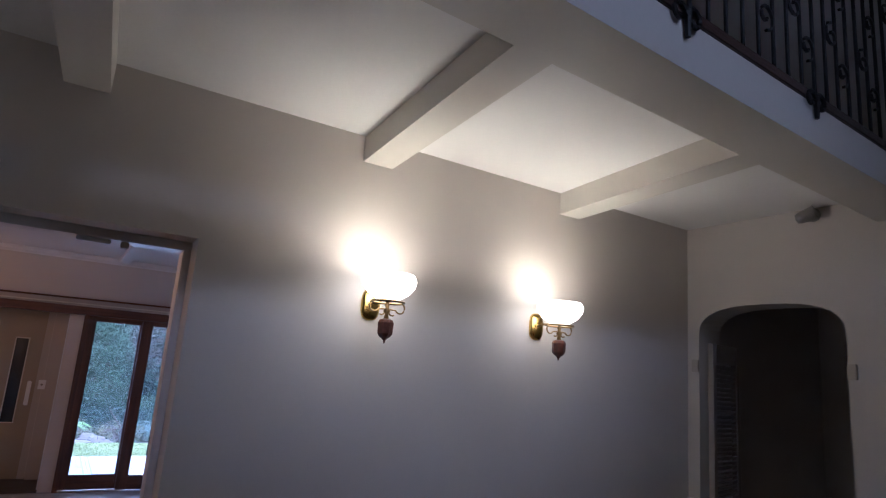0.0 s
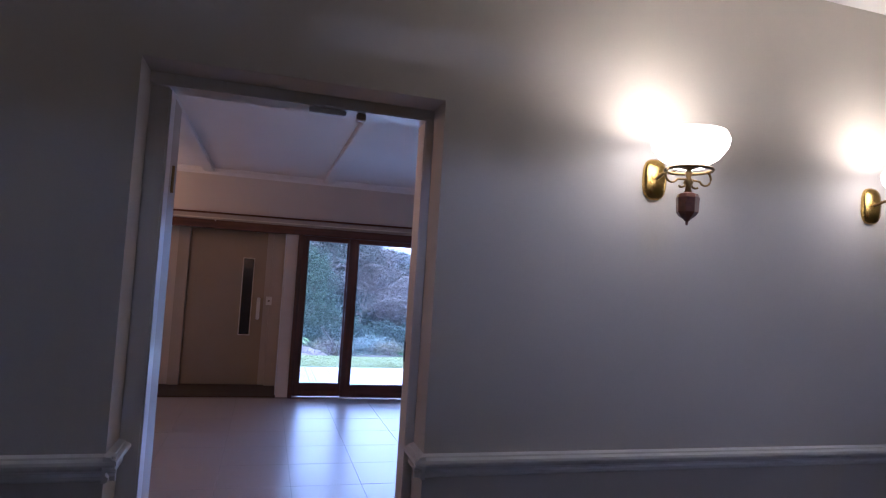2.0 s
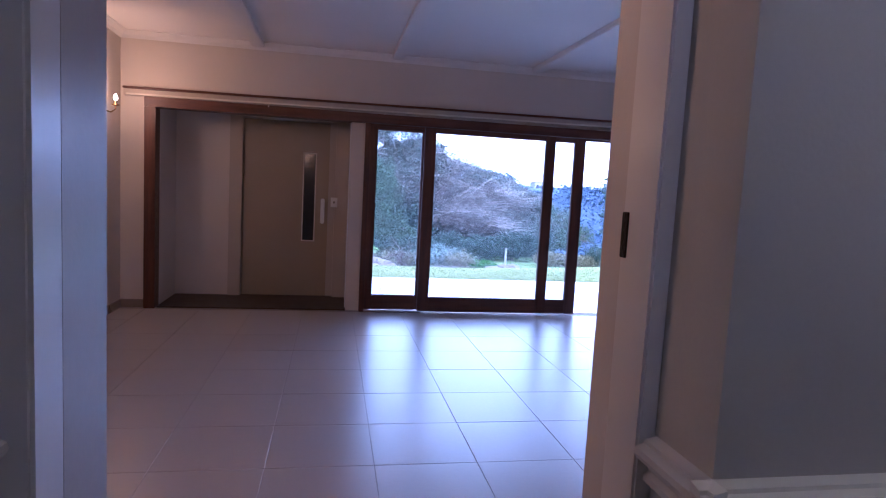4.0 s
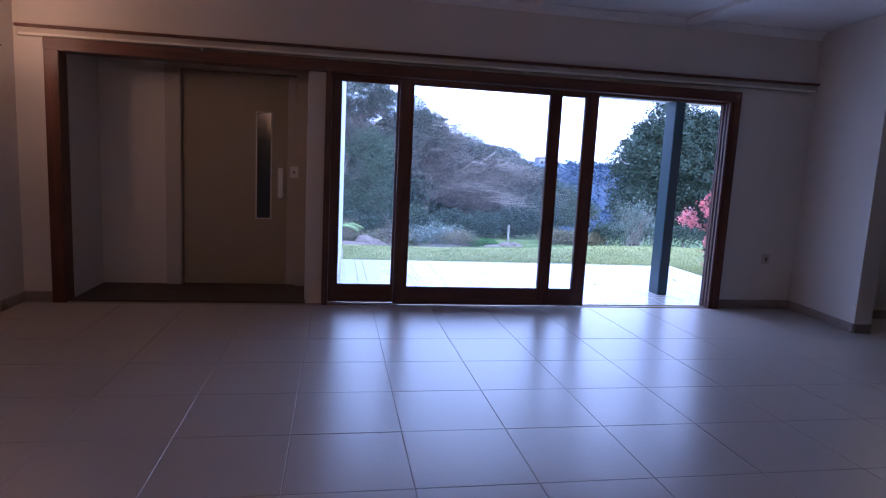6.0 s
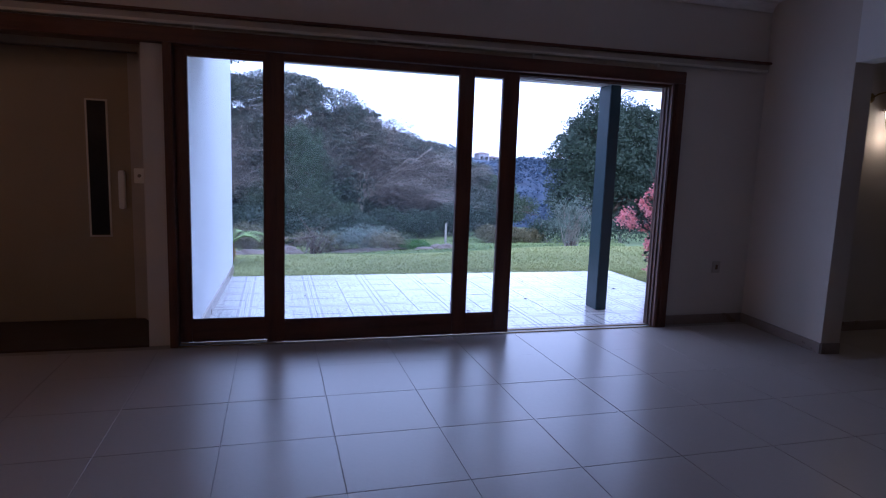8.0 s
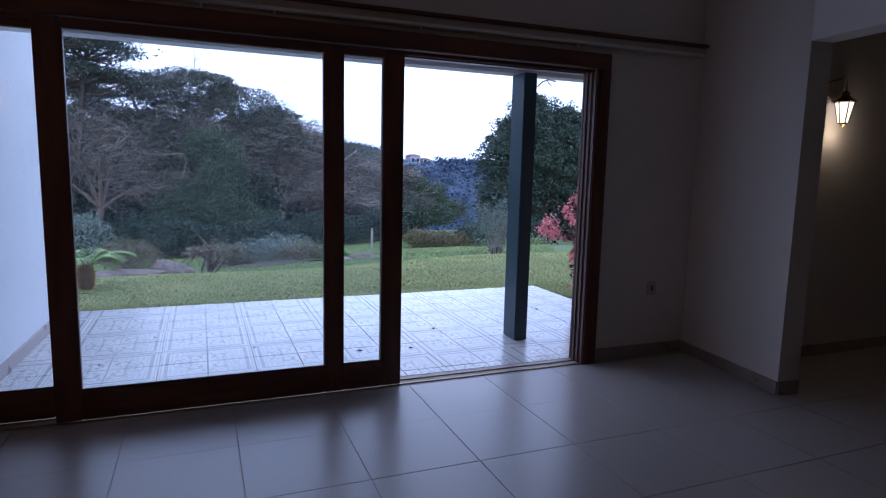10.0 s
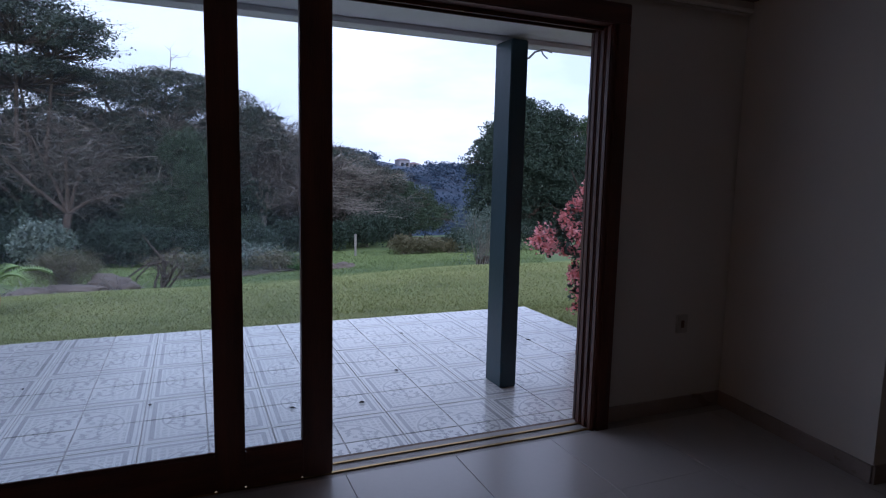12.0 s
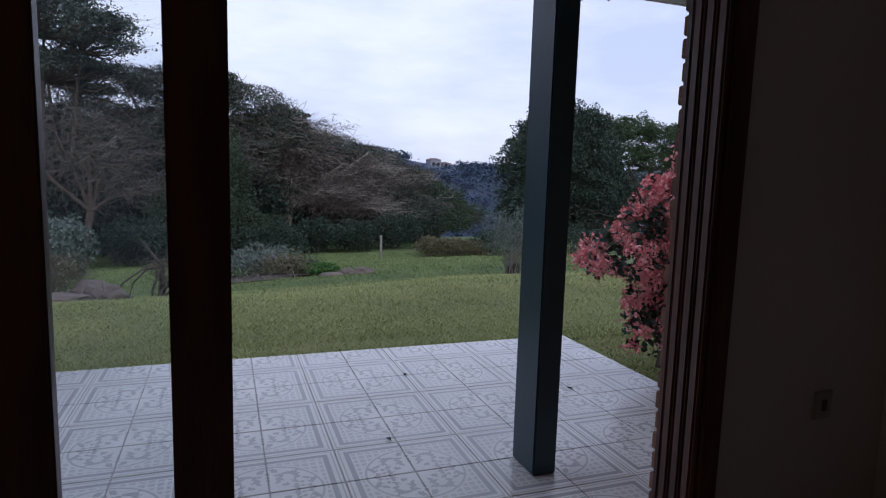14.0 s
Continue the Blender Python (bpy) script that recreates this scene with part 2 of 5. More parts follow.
def terrace_material():
    """Printed ceramic: square frame, ring, corner lattice and leafy scrolls, one motif over two by two tiles."""
    m = mat("printed_cream_terrace_tile", (0.68, 0.66, 0.63), 0.20, vary=0.05, scale=2.2, bump=0.03, rvary=0.09, obj=0.12, space="World")
    n, l = m.node_tree.nodes, m.node_tree.links
    b = n["Principled BSDF"]
    src = b.inputs["Base Color"].links[0].from_socket

    def mth(op, a, c=None, clamp=False):
        x = n.new("ShaderNodeMath")
        x.operation, x.use_clamp = op, clamp
        for i, v in enumerate((a, c)):
            if v is None:
                continue
            if isinstance(v, (int, float)):
                x.inputs[i].default_value = v
            else:
                l.new(v, x.inputs[i])
        return x.outputs[0]
    g = n.new("ShaderNodeNewGeometry")
    sp = n.new("ShaderNodeSeparateXYZ")
    l.new(g.outputs["Position"], sp.inputs[0])

    def fold(s, o):
        u = mth('DIVIDE', mth('SUBTRACT', s, o), PAT)
        u = mth('SUBTRACT', u, mth('FLOOR', u))
        return mth('SUBTRACT', u, 0.5)
    u, v = fold(sp.outputs["X"], PATX), fold(sp.outputs["Y"], PATY)
    au, av = mth('ABSOLUTE', u), mth('ABSOLUTE', v)
    sq = mth('MAXIMUM', au, av)
    rad = mth('SQRT', mth('ADD', mth('MULTIPLY', u, u), mth('MULTIPLY', v, v)))

    def band(s, lo, hi):
        return mth('MULTIPLY', mth('GREATER_THAN', s, lo), mth('LESS_THAN', s, hi))
    frame1 = band(sq, 0.402, 0.440)
    frame2 = mth('MULTIPLY', band(sq, 0.466, 0.478), 0.75)
    ring = mth('MULTIPLY', band(rad, 0.342, 0.360), 0.7)
    # lattice of little squares in the corners outside the ring
    fu = mth('ABSOLUTE', mth('SUBTRACT', mth('FRACT', mth('MULTIPLY', au, 17.0)), 0.5))
    fv = mth('ABSOLUTE', mth('SUBTRACT', mth('FRACT', mth('MULTIPLY', av, 17.0)), 0.5))
    lat = mth('LESS_THAN', mth('MAXIMUM', fu, fv), 0.34)
    corner = mth('MULTIPLY', mth('MULTIPLY', mth('GREATER_THAN', rad, 0.375), mth('LESS_THAN', sq, 0.388)), lat)
    corner = mth('MULTIPLY', corner, 0.55)
    # scrolls: a wavy ring of leaves, mirrored in the four quarters
    ang = mth('ARCTAN2', av, au)
    wave = mth('MULTIPLY', mth('SINE', mth('MULTIPLY', ang, 12.0)), 0.035)
    cb = n.new("ShaderNodeCombineXYZ")
    l.new(au, cb.inputs[0])
    l.new(av, cb.inputs[1])
    no = n.new("ShaderNodeTexNoise")
    no.inputs["Scale"].default_value, no.inputs["Detail"].default_value = 19, 2.5
    l.new(cb.outputs[0], no.inputs["Vector"])
    blot = mth('GREATER_THAN', no.outputs["Fac"], 0.515)
    r2 = mth('ADD', rad, wave)
    vine = mth('MULTIPLY', mth('MULTIPLY', band(r2, 0.13, 0.315), blot), 0.85)
    fac = mth('MAXIMUM', mth('MAXIMUM', frame1, frame2), mth('MAXIMUM', ring, mth('MAXIMUM', corner, vine)))
    wear = n.new("ShaderNodeTexNoise")
    wear.inputs["Scale"].default_value, wear.inputs["Detail"].default_value = 3.0, 5
    l.new(g.outputs["Position"], wear.inputs["Vector"])
    fac = mth('MULTIPLY', fac, mth('ADD', mth('MULTIPLY', wear.outputs["Fac"], 0.6), 0.5), True)
    mx = n.new("ShaderNodeMix")
    mx.data_type = 'RGBA'
    l.new(fac, mx.inputs[0])
    l.new(src, mx.inputs[6])
    mx.inputs[7].default_value = (0.28, 0.272, 0.268, 1)
    l.new(mx.outputs[2], b.inputs["Base Color"])
    return m


TERRACE = terrace_material()


# ---------- builders ----------
def link(name, bm, material, parent=None, label="", smooth=False):
    me = bpy.data.meshes.new(name)
    bm.normal_update()
    bm.to_mesh(me)
    bm.free()
    if smooth:
        me.polygons.foreach_set("use_smooth", [True] * len(me.polygons))
    me.materials.append(material)
    ob = new(name, me)
    if parent:
        ob.parent = parent
    if label:
        ob["label"] = label
    return ob


def part(name, bm, material, parent, label="", smooth=False):
    return link(name, bm, material, parent, label, smooth)


def thing(name, at, label, category, group=""):
    e = new(name)
    e.empty_display_size = 0.1
    e.matrix_world = at if isinstance(at, Matrix) else Matrix.Translation(at)
    return tagged(e, label, category, group)


def structure(name, bm, material, label="", smooth=False):
    return tagged(link(name, bm, material, None, label, smooth), label, kind="structure")


def box(bm, x0, y0, z0, x1, y1, z1, bevel=0.0, m=None):
    g = bmesh.ops.create_cube(bm, size=1.0, matrix=Matrix.Translation(((x0 + x1) / 2, (y0 + y1) / 2, (z0 + z1) / 2)) @ Matrix.Diagonal((abs(x1 - x0), abs(y1 - y0), abs(z1 - z0), 1)))
    vs = g["verts"]
    if bevel:
        es = list({e for v in vs for e in v.link_edges})
        r = bmesh.ops.bevel(bm, geom=es, offset=bevel, segments=2, affect='EDGES')
        vs = list({v for f in r["faces"] for v in f.verts} | {v for v in vs if v.is_valid})
    if m is not None:
        bmesh.ops.transform(bm, matrix=m, verts=vs)
    return bm


def boxes(*bs, bevel=0.0):
    bm = bmesh.new()
    for b in bs:
        box(bm, *b, bevel=bevel)
    return bm


def prism(bm, pts, z0, z1):
    """An upright prism over a plan outline, anticlockwise."""
    lo = [bm.verts.new((x, y, z0)) for x, y in pts]
    hi = [bm.verts.new((x, y, z1)) for x, y in pts]
    bm.faces.new(lo[::-1])
    bm.faces.new(hi)
    for i in range(len(pts)):
        j = (i + 1) % len(pts)
        bm.faces.new((lo[i], lo[j], hi[j], hi[i]))
    return bm


def extrude_profile(bm, prof, a, b):
    """A profile of (out, up) run from a to b; out is to the left of the way, z up."""
    a, b = Vector(a), Vector(b)
    d = (b - a).normalized()
    o = Vector((-d.y, d.x, 0))
    ra = [bm.verts.new(a + o * p + Vector((0, 0, q))) for p, q in prof]
    rb = [bm.verts.new(b + o * p + Vector((0, 0, q))) for p, q in prof]
    n = len(prof)
    for i in range(n):
        j = (i + 1) % n
        bm.faces.new((ra[i], ra[j], rb[j], rb[i]))
    bm.faces.new(ra[::-1])
    bm.faces.new(rb)
    bmesh.ops.recalc_face_normals(bm, faces=bm.faces[:])
    return bm


def lathe(bm, prof, seg=20, m=None):
    """A turned shape from (radius, z)."""
    rings = []
    for r, z in prof:
        rings.append([bm.verts.new((r * math.cos(2 * math.pi * i / seg), r * math.sin(2 * math.pi * i / seg), z)) for i in range(seg)])
    for a, b in zip(rings, rings[1:]):
        for i in range(seg):
            j = (i + 1) % seg
            bm.faces.new((a[i], a[j], b[j], b[i]))
    if prof[0][0] > 1e-4:
        bm.faces.new(rings[0][::-1])
    if prof[-1][0] > 1e-4:
        bm.faces.new(rings[-1])
    if m is not None:
        bmesh.ops.transform(bm, matrix=m, verts=[v for r in rings for v in r])
    return bm


def tube(bm, pts, radii, seg=6):
    """A tapered tube along points."""
    pts = [Vector(p) for p in pts]
    if isinstance(radii, (int, float)):
        radii = [radii] * len(pts)
    prev = None
    ring0 = None
    for k, p in enumerate(pts):
        d = (pts[min(k + 1, len(pts) - 1)] - pts[max(k - 1, 0)]).normalized()
        up = Vector((0, 0, 1)) if abs(d.z) < 0.9 else Vector((1, 0, 0))
        a = d.cross(up).normalized()
        b = d.cross(a).normalized()
        ring = [bm.verts.new(p + radii[k] * (math.cos(2 * math.pi * i / seg) * a + math.sin(2 * math.pi * i / seg) * b)) for i in range(seg)]
        if prev:
            for i in range(seg):
                j = (i + 1) % seg
                bm.faces.new((prev[i], prev[j], ring[j], ring[i]))
        else:
            ring0 = ring
        prev = ring
    bm.faces.new(ring0)
    bm.faces.new(prev[::-1])
    return bm


def curl(cx, cz, r0, r1, a0, a1, n=14):
    """Points of a spiral in the xz plane."""
    out = []
    for i in range(n):
        f = i / (n - 1)
        a = radians(a0 + (a1 - a0) * f)
        r = r0 + (r1 - r0) * f
        out.append((cx + r * math.cos(a), 0, cz + r * math.sin(a)))
    return out


# ---------- plan ----------
HY, HY2 = 2.558, 2.98          # hall wall: hall face, living face
DX0, DX1, DZ = -0.470, 0.415, 2.092   # doorway in the hall wall
RX = 3.52                      # hall's arch wall
WY, WY2 = 8.265, 8.36          # garden wall: inner, outer face
LX, PX = -2.09, 4.86           # living room's side walls at the garden wall
CZ = 2.715                     # ceiling under the gallery
LZ = 2.665                     # living ceiling

# ---------- hall ----------
structure("wall_hall", boxes((-4.2, HY, 0, DX0, HY2, 5.4), (DX1, HY, 0, RX + 0.25, 2.79, 5.4), (0.445, 2.79, 0, RX + 0.25, HY2, 5.4), (DX0, HY, DZ, DX1, 2.79, 5.4), (DX0, 2.79, DZ + 0.03, 0.445, HY2, 5.4)), WALL, "warm white plastered wall between hall and living room")


def arch_wall():
    """Wall with a low arched opening, built of upright strips."""
    bm = bmesh.new()
    y0, y1, zs, zt = 1.60, 2.475, 1.985, 2.18
    n = 18
    arch = []
    for i in range(n + 1):
        a = math.pi * i / n
        c, s = math.cos(a), math.sin(a)
        arch.append(((y0 + y1) / 2 - (y1 - y0) / 2 * math.copysign(abs(c) ** 0.72, c), zs + (zt - zs) * abs(s) ** 0.72))
    for ya, yb in ((-4.0, y0), (y1, HY)):
        box(bm, RX, ya, 0, RX + 0.22, yb, 5.4)
    for (ya, za), (yb, zb) in zip(arch, arch[1:]):
        q = [[bm.verts.new((x, y, z)) for y, z in ((ya, za), (yb, zb), (yb, 5.4), (ya, 5.4))] for x in (RX, RX + 0.22)]
        bm.faces.new(q[0])
        bm.faces.new(q[1][::-1])
        bm.faces.new((q[0][0], q[1][0], q[1][1], q[0][1]))
    bmesh.ops.recalc_face_normals(bm, faces=bm.faces[:])
    return bm, arch


bm, ARCH = arch_wall()
structure("wall_arch", bm, WALL, "warm white wall with an arched passage opening")
structure("wall_hall_left", boxes((-4.2, -4.2, 0, -4.0, HY, 5.4)), WALL, "warm white hall wall")
structure("wall_hall_back", boxes((-4.0, -4.2, 0, -0.5, -4.0, 5.4), (0.8, -4.2, 0, RX, -4.0, 5.4), (-0.5, -4.2, 0, 0.8, -4.0, 4.55), (-0.5, -4.2, 5.15, 0.8, -4.0, 5.4)), WALL, "warm white hall wall with a small high window opening")
structure("floor_hall", boxes((-4.2, -4.2, -0.12, RX + 2.2, HY2 - 0.004, -0.002)), GROUT, "taupe hall floor")
structure("ceiling_hall_upper", boxes((-4.2, -4.2, 5.4, RX + 0.3, HY2, 5.5)), CEIL, "high white hall ceiling")
structure("wall_passage", boxes((RX + 1.9, 0.6, 0, RX + 2.0, HY2, 2.6), (RX + 0.22, 0.5, 0, RX + 2.0, 0.6, 2.6), (RX + 0.25, HY + 0.1, 0, RX + 1.9, HY2, 2.6)), WALL, "unlit passage walls behind the arch")
structure("ceiling_passage", boxes((RX + 0.22, 0.5, 2.6, RX + 2.0, HY2, 2.7)), CEIL, "passage ceiling")
# ceiling under the gallery with its cross beams; the gallery edge runs slightly askew


def SKEW(x):
    return 1.048 + 0.049 * (x - 0.933)



structure("ceiling_gallery", boxes((-4.0, 1.43, CZ, RX, HY, CZ + 0.06)), CEIL, "white plastered ceiling panels under the gallery")
for x0, d in ((-2.62, 0.0), (-1.38, 0.04), (-0.135, 0.08), (1.084, 0.11), (2.342, 0.155)):
    bm = prism(bmesh.new(), [(x0 - d, SKEW(x0 - d) + 0.247), (x0 - d + 0.155, SKEW(x0 - d + 0.155) + 0.247), (x0 + 0.155, HY - 0.001), (x0, HY - 0.001)], 2.588, CZ - 0.001)
    structure("cross_beam", bm, BEAM, "cream painted ceiling beam under the gallery")
structure("gallery_beam", prism(bmesh.new(), [(-4.0, SKEW(-4.0)), (RX, SKEW(RX)), (RX, SKEW(RX) + 0.246), (-4.0, SKEW(-4.0) + 0.246)], 2.583, 2.75), BEAM, "cream painted gallery edge beam")
structure("wall_gallery", boxes((-4.0, HY - 0.02, CZ + 0.09, RX, HY - 0.001, 5.39)), mat("brown_gallery_panelling", (0.13, 0.08, 0.05), 0.6, vary=0.15, scale=3, bump=0.2), "brown panelled gallery wall behind the railing")
structure("gallery_floor", boxes((-4.0, 1.45, CZ + 0.061, RX, HY, CZ + 0.08)), DARKFLOOR, "gallery floor")

FY0 = 2.69
DADO = [(0, -0.034), (0.011, -0.034), (0.016, -0.029), (0.016, -0.020), (0.009, -0.014), (0.009, -0.008), (0.018, 0.0), (0.030, 0.006), (0.034, 0.014), (0.032, 0.022), (0.020, 0.027), (0.018, 0.032), (0, 0.036)]


def dado(name, runs):
    bm = bmesh.new()
    for a, b in runs:
        extrude_profile(bm, DADO, a, b)
    return structure(name, bm, TRIM, "white moulded dado rail")


dado("trim_dado_right", [((RX, HY, 0.945), (DX1 - 0.03, HY, 0.945)), ((DX1, HY - 0.03, 0.945), (DX1, FY0 - 0.001, 0.945))])
dado("trim_dado_left", [((DX0 + 0.03, HY, 0.962), (-4.0, HY, 0.962)), ((DX0, FY0 + 0.019, 0.962), (DX0, HY - 0.03, 0.962))])
dado("trim_dado_arch", [((RX, 2.50, 0.952), (RX, HY, 0.952))])

# door frame, with a rebate, in the doorway
bm = bmesh.new()
IX0, IX1, IZ = -0.410, 0.385, 2.055
box(bm, DX0, FY0 + 0.02, 0, IX0, 2.80, IZ, bevel=0.006)
box(bm, IX1, FY0, 0, DX1, 2.789, IZ, bevel=0.004)
box(bm, DX0, FY0, IZ, DX1, 2.789, DZ, bevel=0.004)
df = structure("door_frame", bm, TRIM, "glossy white painted door frame")
part("rebate", boxes((DX0, 2.808, 0, IX0 - 0.006, HY2 - 0.003, IZ), bevel=0.003), LIFTFRAME, df, "dull painted door rebate")
part("strike_plate", boxes((IX1 - 0.002, 2.768, 1.23, IX1 + 0.002, 2.787, 1.30), bevel=0.0008), IRON, df, "small dark steel strike plate")
part("closer_plate", boxes((0.0, FY0 + 0.015, IZ - 0.018, 0.12, FY0 + 0.055, IZ - 0.001), bevel=0.003), WHITEPLATE, df, "pale plate under the door head")
part("roller_catch", boxes((0.155, FY0 + 0.015, IZ - 0.026, 0.185, FY0 + 0.05, IZ - 0.001), bevel=0.003), LIFTFRAME, df, "small beige roller catch under the head")
for z in (0.25, 1.75):
    bm = bmesh.new()
    lathe(bm, [(0.006, z), (0.006, z + 0.09)], 10, Matrix.Translation((IX0 - 0.004, 2.88, 0)))
    part("hinge", bm, OLDBRASS, df, "dark brass hinge")


def wall_sconce(x, label):
    """Oil-lamp style wall lamp: oval brass plate, arm with a ring, opal bowl, turned drop."""
    t = thing("wall_sconce", (x, HY, 1.92), label, "wall lamp", "hall wall lamps")
    bm = bmesh.new()
    n = 28
    pts = []
    for i in range(n):
        a = 2 * math.pi * i / n
        c, s = math.cos(a), math.sin(a)
        pts.append((0.047 * math.copysign(abs(c) ** 0.7, c), 0.072 * math.copysign(abs(s) ** 0.7, s)))
    rings = []
    for k, y in ((1.0, -0.001), (1.0, -0.008), (0.9, -0.016), (0.55, -0.022)):
        rings.append([bm.verts.new((px * k + 0.015, y, pz * k)) for px, pz in pts])
    for a, b in zip(rings, rings[1:]):
        for i in range(n):
            j = (i + 1) % n
            bm.faces.new((a[i], a[j], b[j], b[i]))
    bm.faces.new(rings[-1])
    bmesh.ops.recalc_face_normals(bm, faces=bm.faces[:])
    part("backplate", bm, BRASS, t, "polished oval brass backplate", True)
    bm = bmesh.new()
    tube(bm, [(0.012, -0.02, 0.0), (0.005, -0.07, 0.012), (0, -0.13, 0.006)], 0.006, 8)
    ring = [(0.072 * math.cos(2 * math.pi * i / 24), -0.205 + 0.072 * math.sin(2 * math.pi * i / 24), 0.0) for i in range(25)]
    tube(bm, ring, 0.0055, 6)
    part("arm", bm, OLDBRASS, t, "slim brass arm with gallery ring", True)
    for s in (1, -1):
        bm = bmesh.new()
        tube(bm, [(p[0] * s, -0.205, p[2]) for p in curl(0.062, -0.022, 0.024, 0.022, 75, -150, 12) + curl(0.027, -0.040, 0.019, 0.016, 150, 300, 8)], 0.0038, 6)
        part("scroll", bm, OLDBRASS, t, "", True)
    bm = bmesh.new()
    lathe(bm, [(0.05, 0.008), (0.055, 0.016), (0.090, 0.036), (0.114, 0.068), (0.120, 0.096), (0.108, 0.120), (0.103, 0.118), (0.113, 0.095), (0.108, 0.072), (0.084, 0.042), (0.05, 0.022), (0.0, 0.018)], 28, Matrix.Translation((0, -0.205, 0)))
    part("shade", bm, SHADE, t, "glowing opal glass bowl", True)
    bm = bmesh.new()
    lathe(bm, [(0.0, -0.075), (0.012, -0.072), (0.008, -0.055), (0.016, -0.04), (0.007, -0.025), (0.011, -0.012), (0.007, 0.0), (0.03, 0.008), (0.048, 0.014)], 16, Matrix.Translation((0, -0.205, 0)))
    part("stem", bm, OLDBRASS, t, "", True)
    bm = bmesh.new()
    lathe(bm, [(0.0, -0.178), (0.004, -0.176), (0.005, -0.166), (0.012, -0.158), (0.026, -0.148), (0.034, -0.136), (0.035, -0.108), (0.036, -0.09), (0.030, -0.078), (0.014, -0.072), (0.0, -0.07)], 8, Matrix.Translation((0, -0.205, 0)))
    part("drop", bm, TURNED, t, "faceted dark red wooden drop")
    lamp("sconce_light", 'POINT', Matrix.Translation((x, HY - 0.205, 2.005)), 0.52, (1.0, 0.74, 0.38), radius=0.05)
    return t


wall_sconce(1.178, "brass wall lamp with glowing opal bowl and wooden drop")
wall_sconce(-1.95, "brass wall lamp with glowing opal bowl on the long hall wall")
wall_sconce(2.18, "brass wall lamp with glowing opal bowl beside the arched passage")


RAILWOOD = mat("dark_brown_stained_rail", (0.060, 0.030, 0.020), 0.45, vary=0.2, scale=3, bump=0.2, bscale=30, color2=(0.025, 0.014, 0.010), stretch=(0.6, 6, 6))


def gallery_rail():
    t = thing("balcony_railing", pose(0, SKEW(0) + 0.012, 2.751, 0, 0, 2.8), "black wrought iron balcony railing with dark wooden rails", "railing")
    part("bottom_rail", boxes((-3.9, -0.02, 0.0, RX - 0.02, 0.035, 0.045), bevel=0.006), RAILWOOD, t, "dark stained wooden bottom rail")
    part("handrail", boxes((-3.9, -0.03, 0.93, RX - 0.02, 0.045, 0.985), bevel=0.015), RAILWOOD, t, "dark stained wooden handrail")
    x = 0.55
    k = 0
    while x < RX - 0.05:
        bm = bmesh.new()
        tube(bm, [(x, 0.005, 0.04), (x, 0.005, 0.2), (x, 0.005, 0.8), (x, 0.005, 0.935)], 0.008, 6)
        part("baluster", bm, IRON, t)
        if k % 3 == 1:
            for zc in (0.24, 0.60):
                for sx, dz, a0 in ((0.045, 0, -90), (-0.045, 0.14, 90)):
                    bm = bmesh.new()
                    tube(bm, [(p[0], 0.0, p[2]) for p in curl(x + sx, zc + dz, 0.06, 0.012, a0, a0 + 420)], 0.007, 5)
                    part("scroll", bm, IRON, t)
        x += 0.105
        k += 1
    for bx in (0.60, 1.44, 2.27, 3.09):
        bm = bmesh.new()
        tube(bm, [(p[0], -0.028, p[2]) for p in curl(bx + 0.03, -0.005, 0.045, 0.012, 180, -160)], 0.009, 6)
        tube(bm, [(p[0], -0.028, p[2]) for p in curl(bx - 0.045, -0.005, 0.04, 0.012, 0, 330)], 0.009, 6)
        tube(bm, [(bx, -0.026, 0.02), (bx, -0.026, -0.07)], [0.014, 0.009], 6)
        part("foot_bracket", bm, IRON, t, "black scrolled iron foot bracket")


gallery_rail()


def spotlight():
    t = thing("wall_spotlight", (RX, 1.735, 2.675), "small grey wall-mounted spotlight beside the arch", "spotlight")
    bm = bmesh.new()
    lathe(bm, [(0.04, 0), (0.04, 0.012), (0.03, 0.02), (0.0, 0.022)], 16, pose(0, 0, 0, 0, -90, 0))
    part("base", bm, METAL, t, "", True)
    bm = bmesh.new()
    tube(bm, [(-0.015, 0, 0), (-0.05, 0, -0.01), (-0.07, -0.01, -0.02)], 0.009, 8)
    part("arm", bm, METAL, t, "", True)
    bm = bmesh.new()
    lathe(bm, [(0.0, -0.055), (0.025, -0.05), (0.033, -0.03), (0.036, 0.0), (0.043, 0.04), (0.046, 0.05), (0.042, 0.05), (0.036, 0.03), (0.0, 0.02)], 18, pose(-0.085, -0.0, -0.022, 70, 0, 25))
    part("head", bm, METAL, t, "brushed grey lamp head", True)


spotlight()


# white door toned down: the arch's shade is put into its colour
LOUVRE = mat("recess_shaded_door_paint", (0.36, 0.31, 0.27), 0.5, vary=0.06, scale=4, bump=0.05)


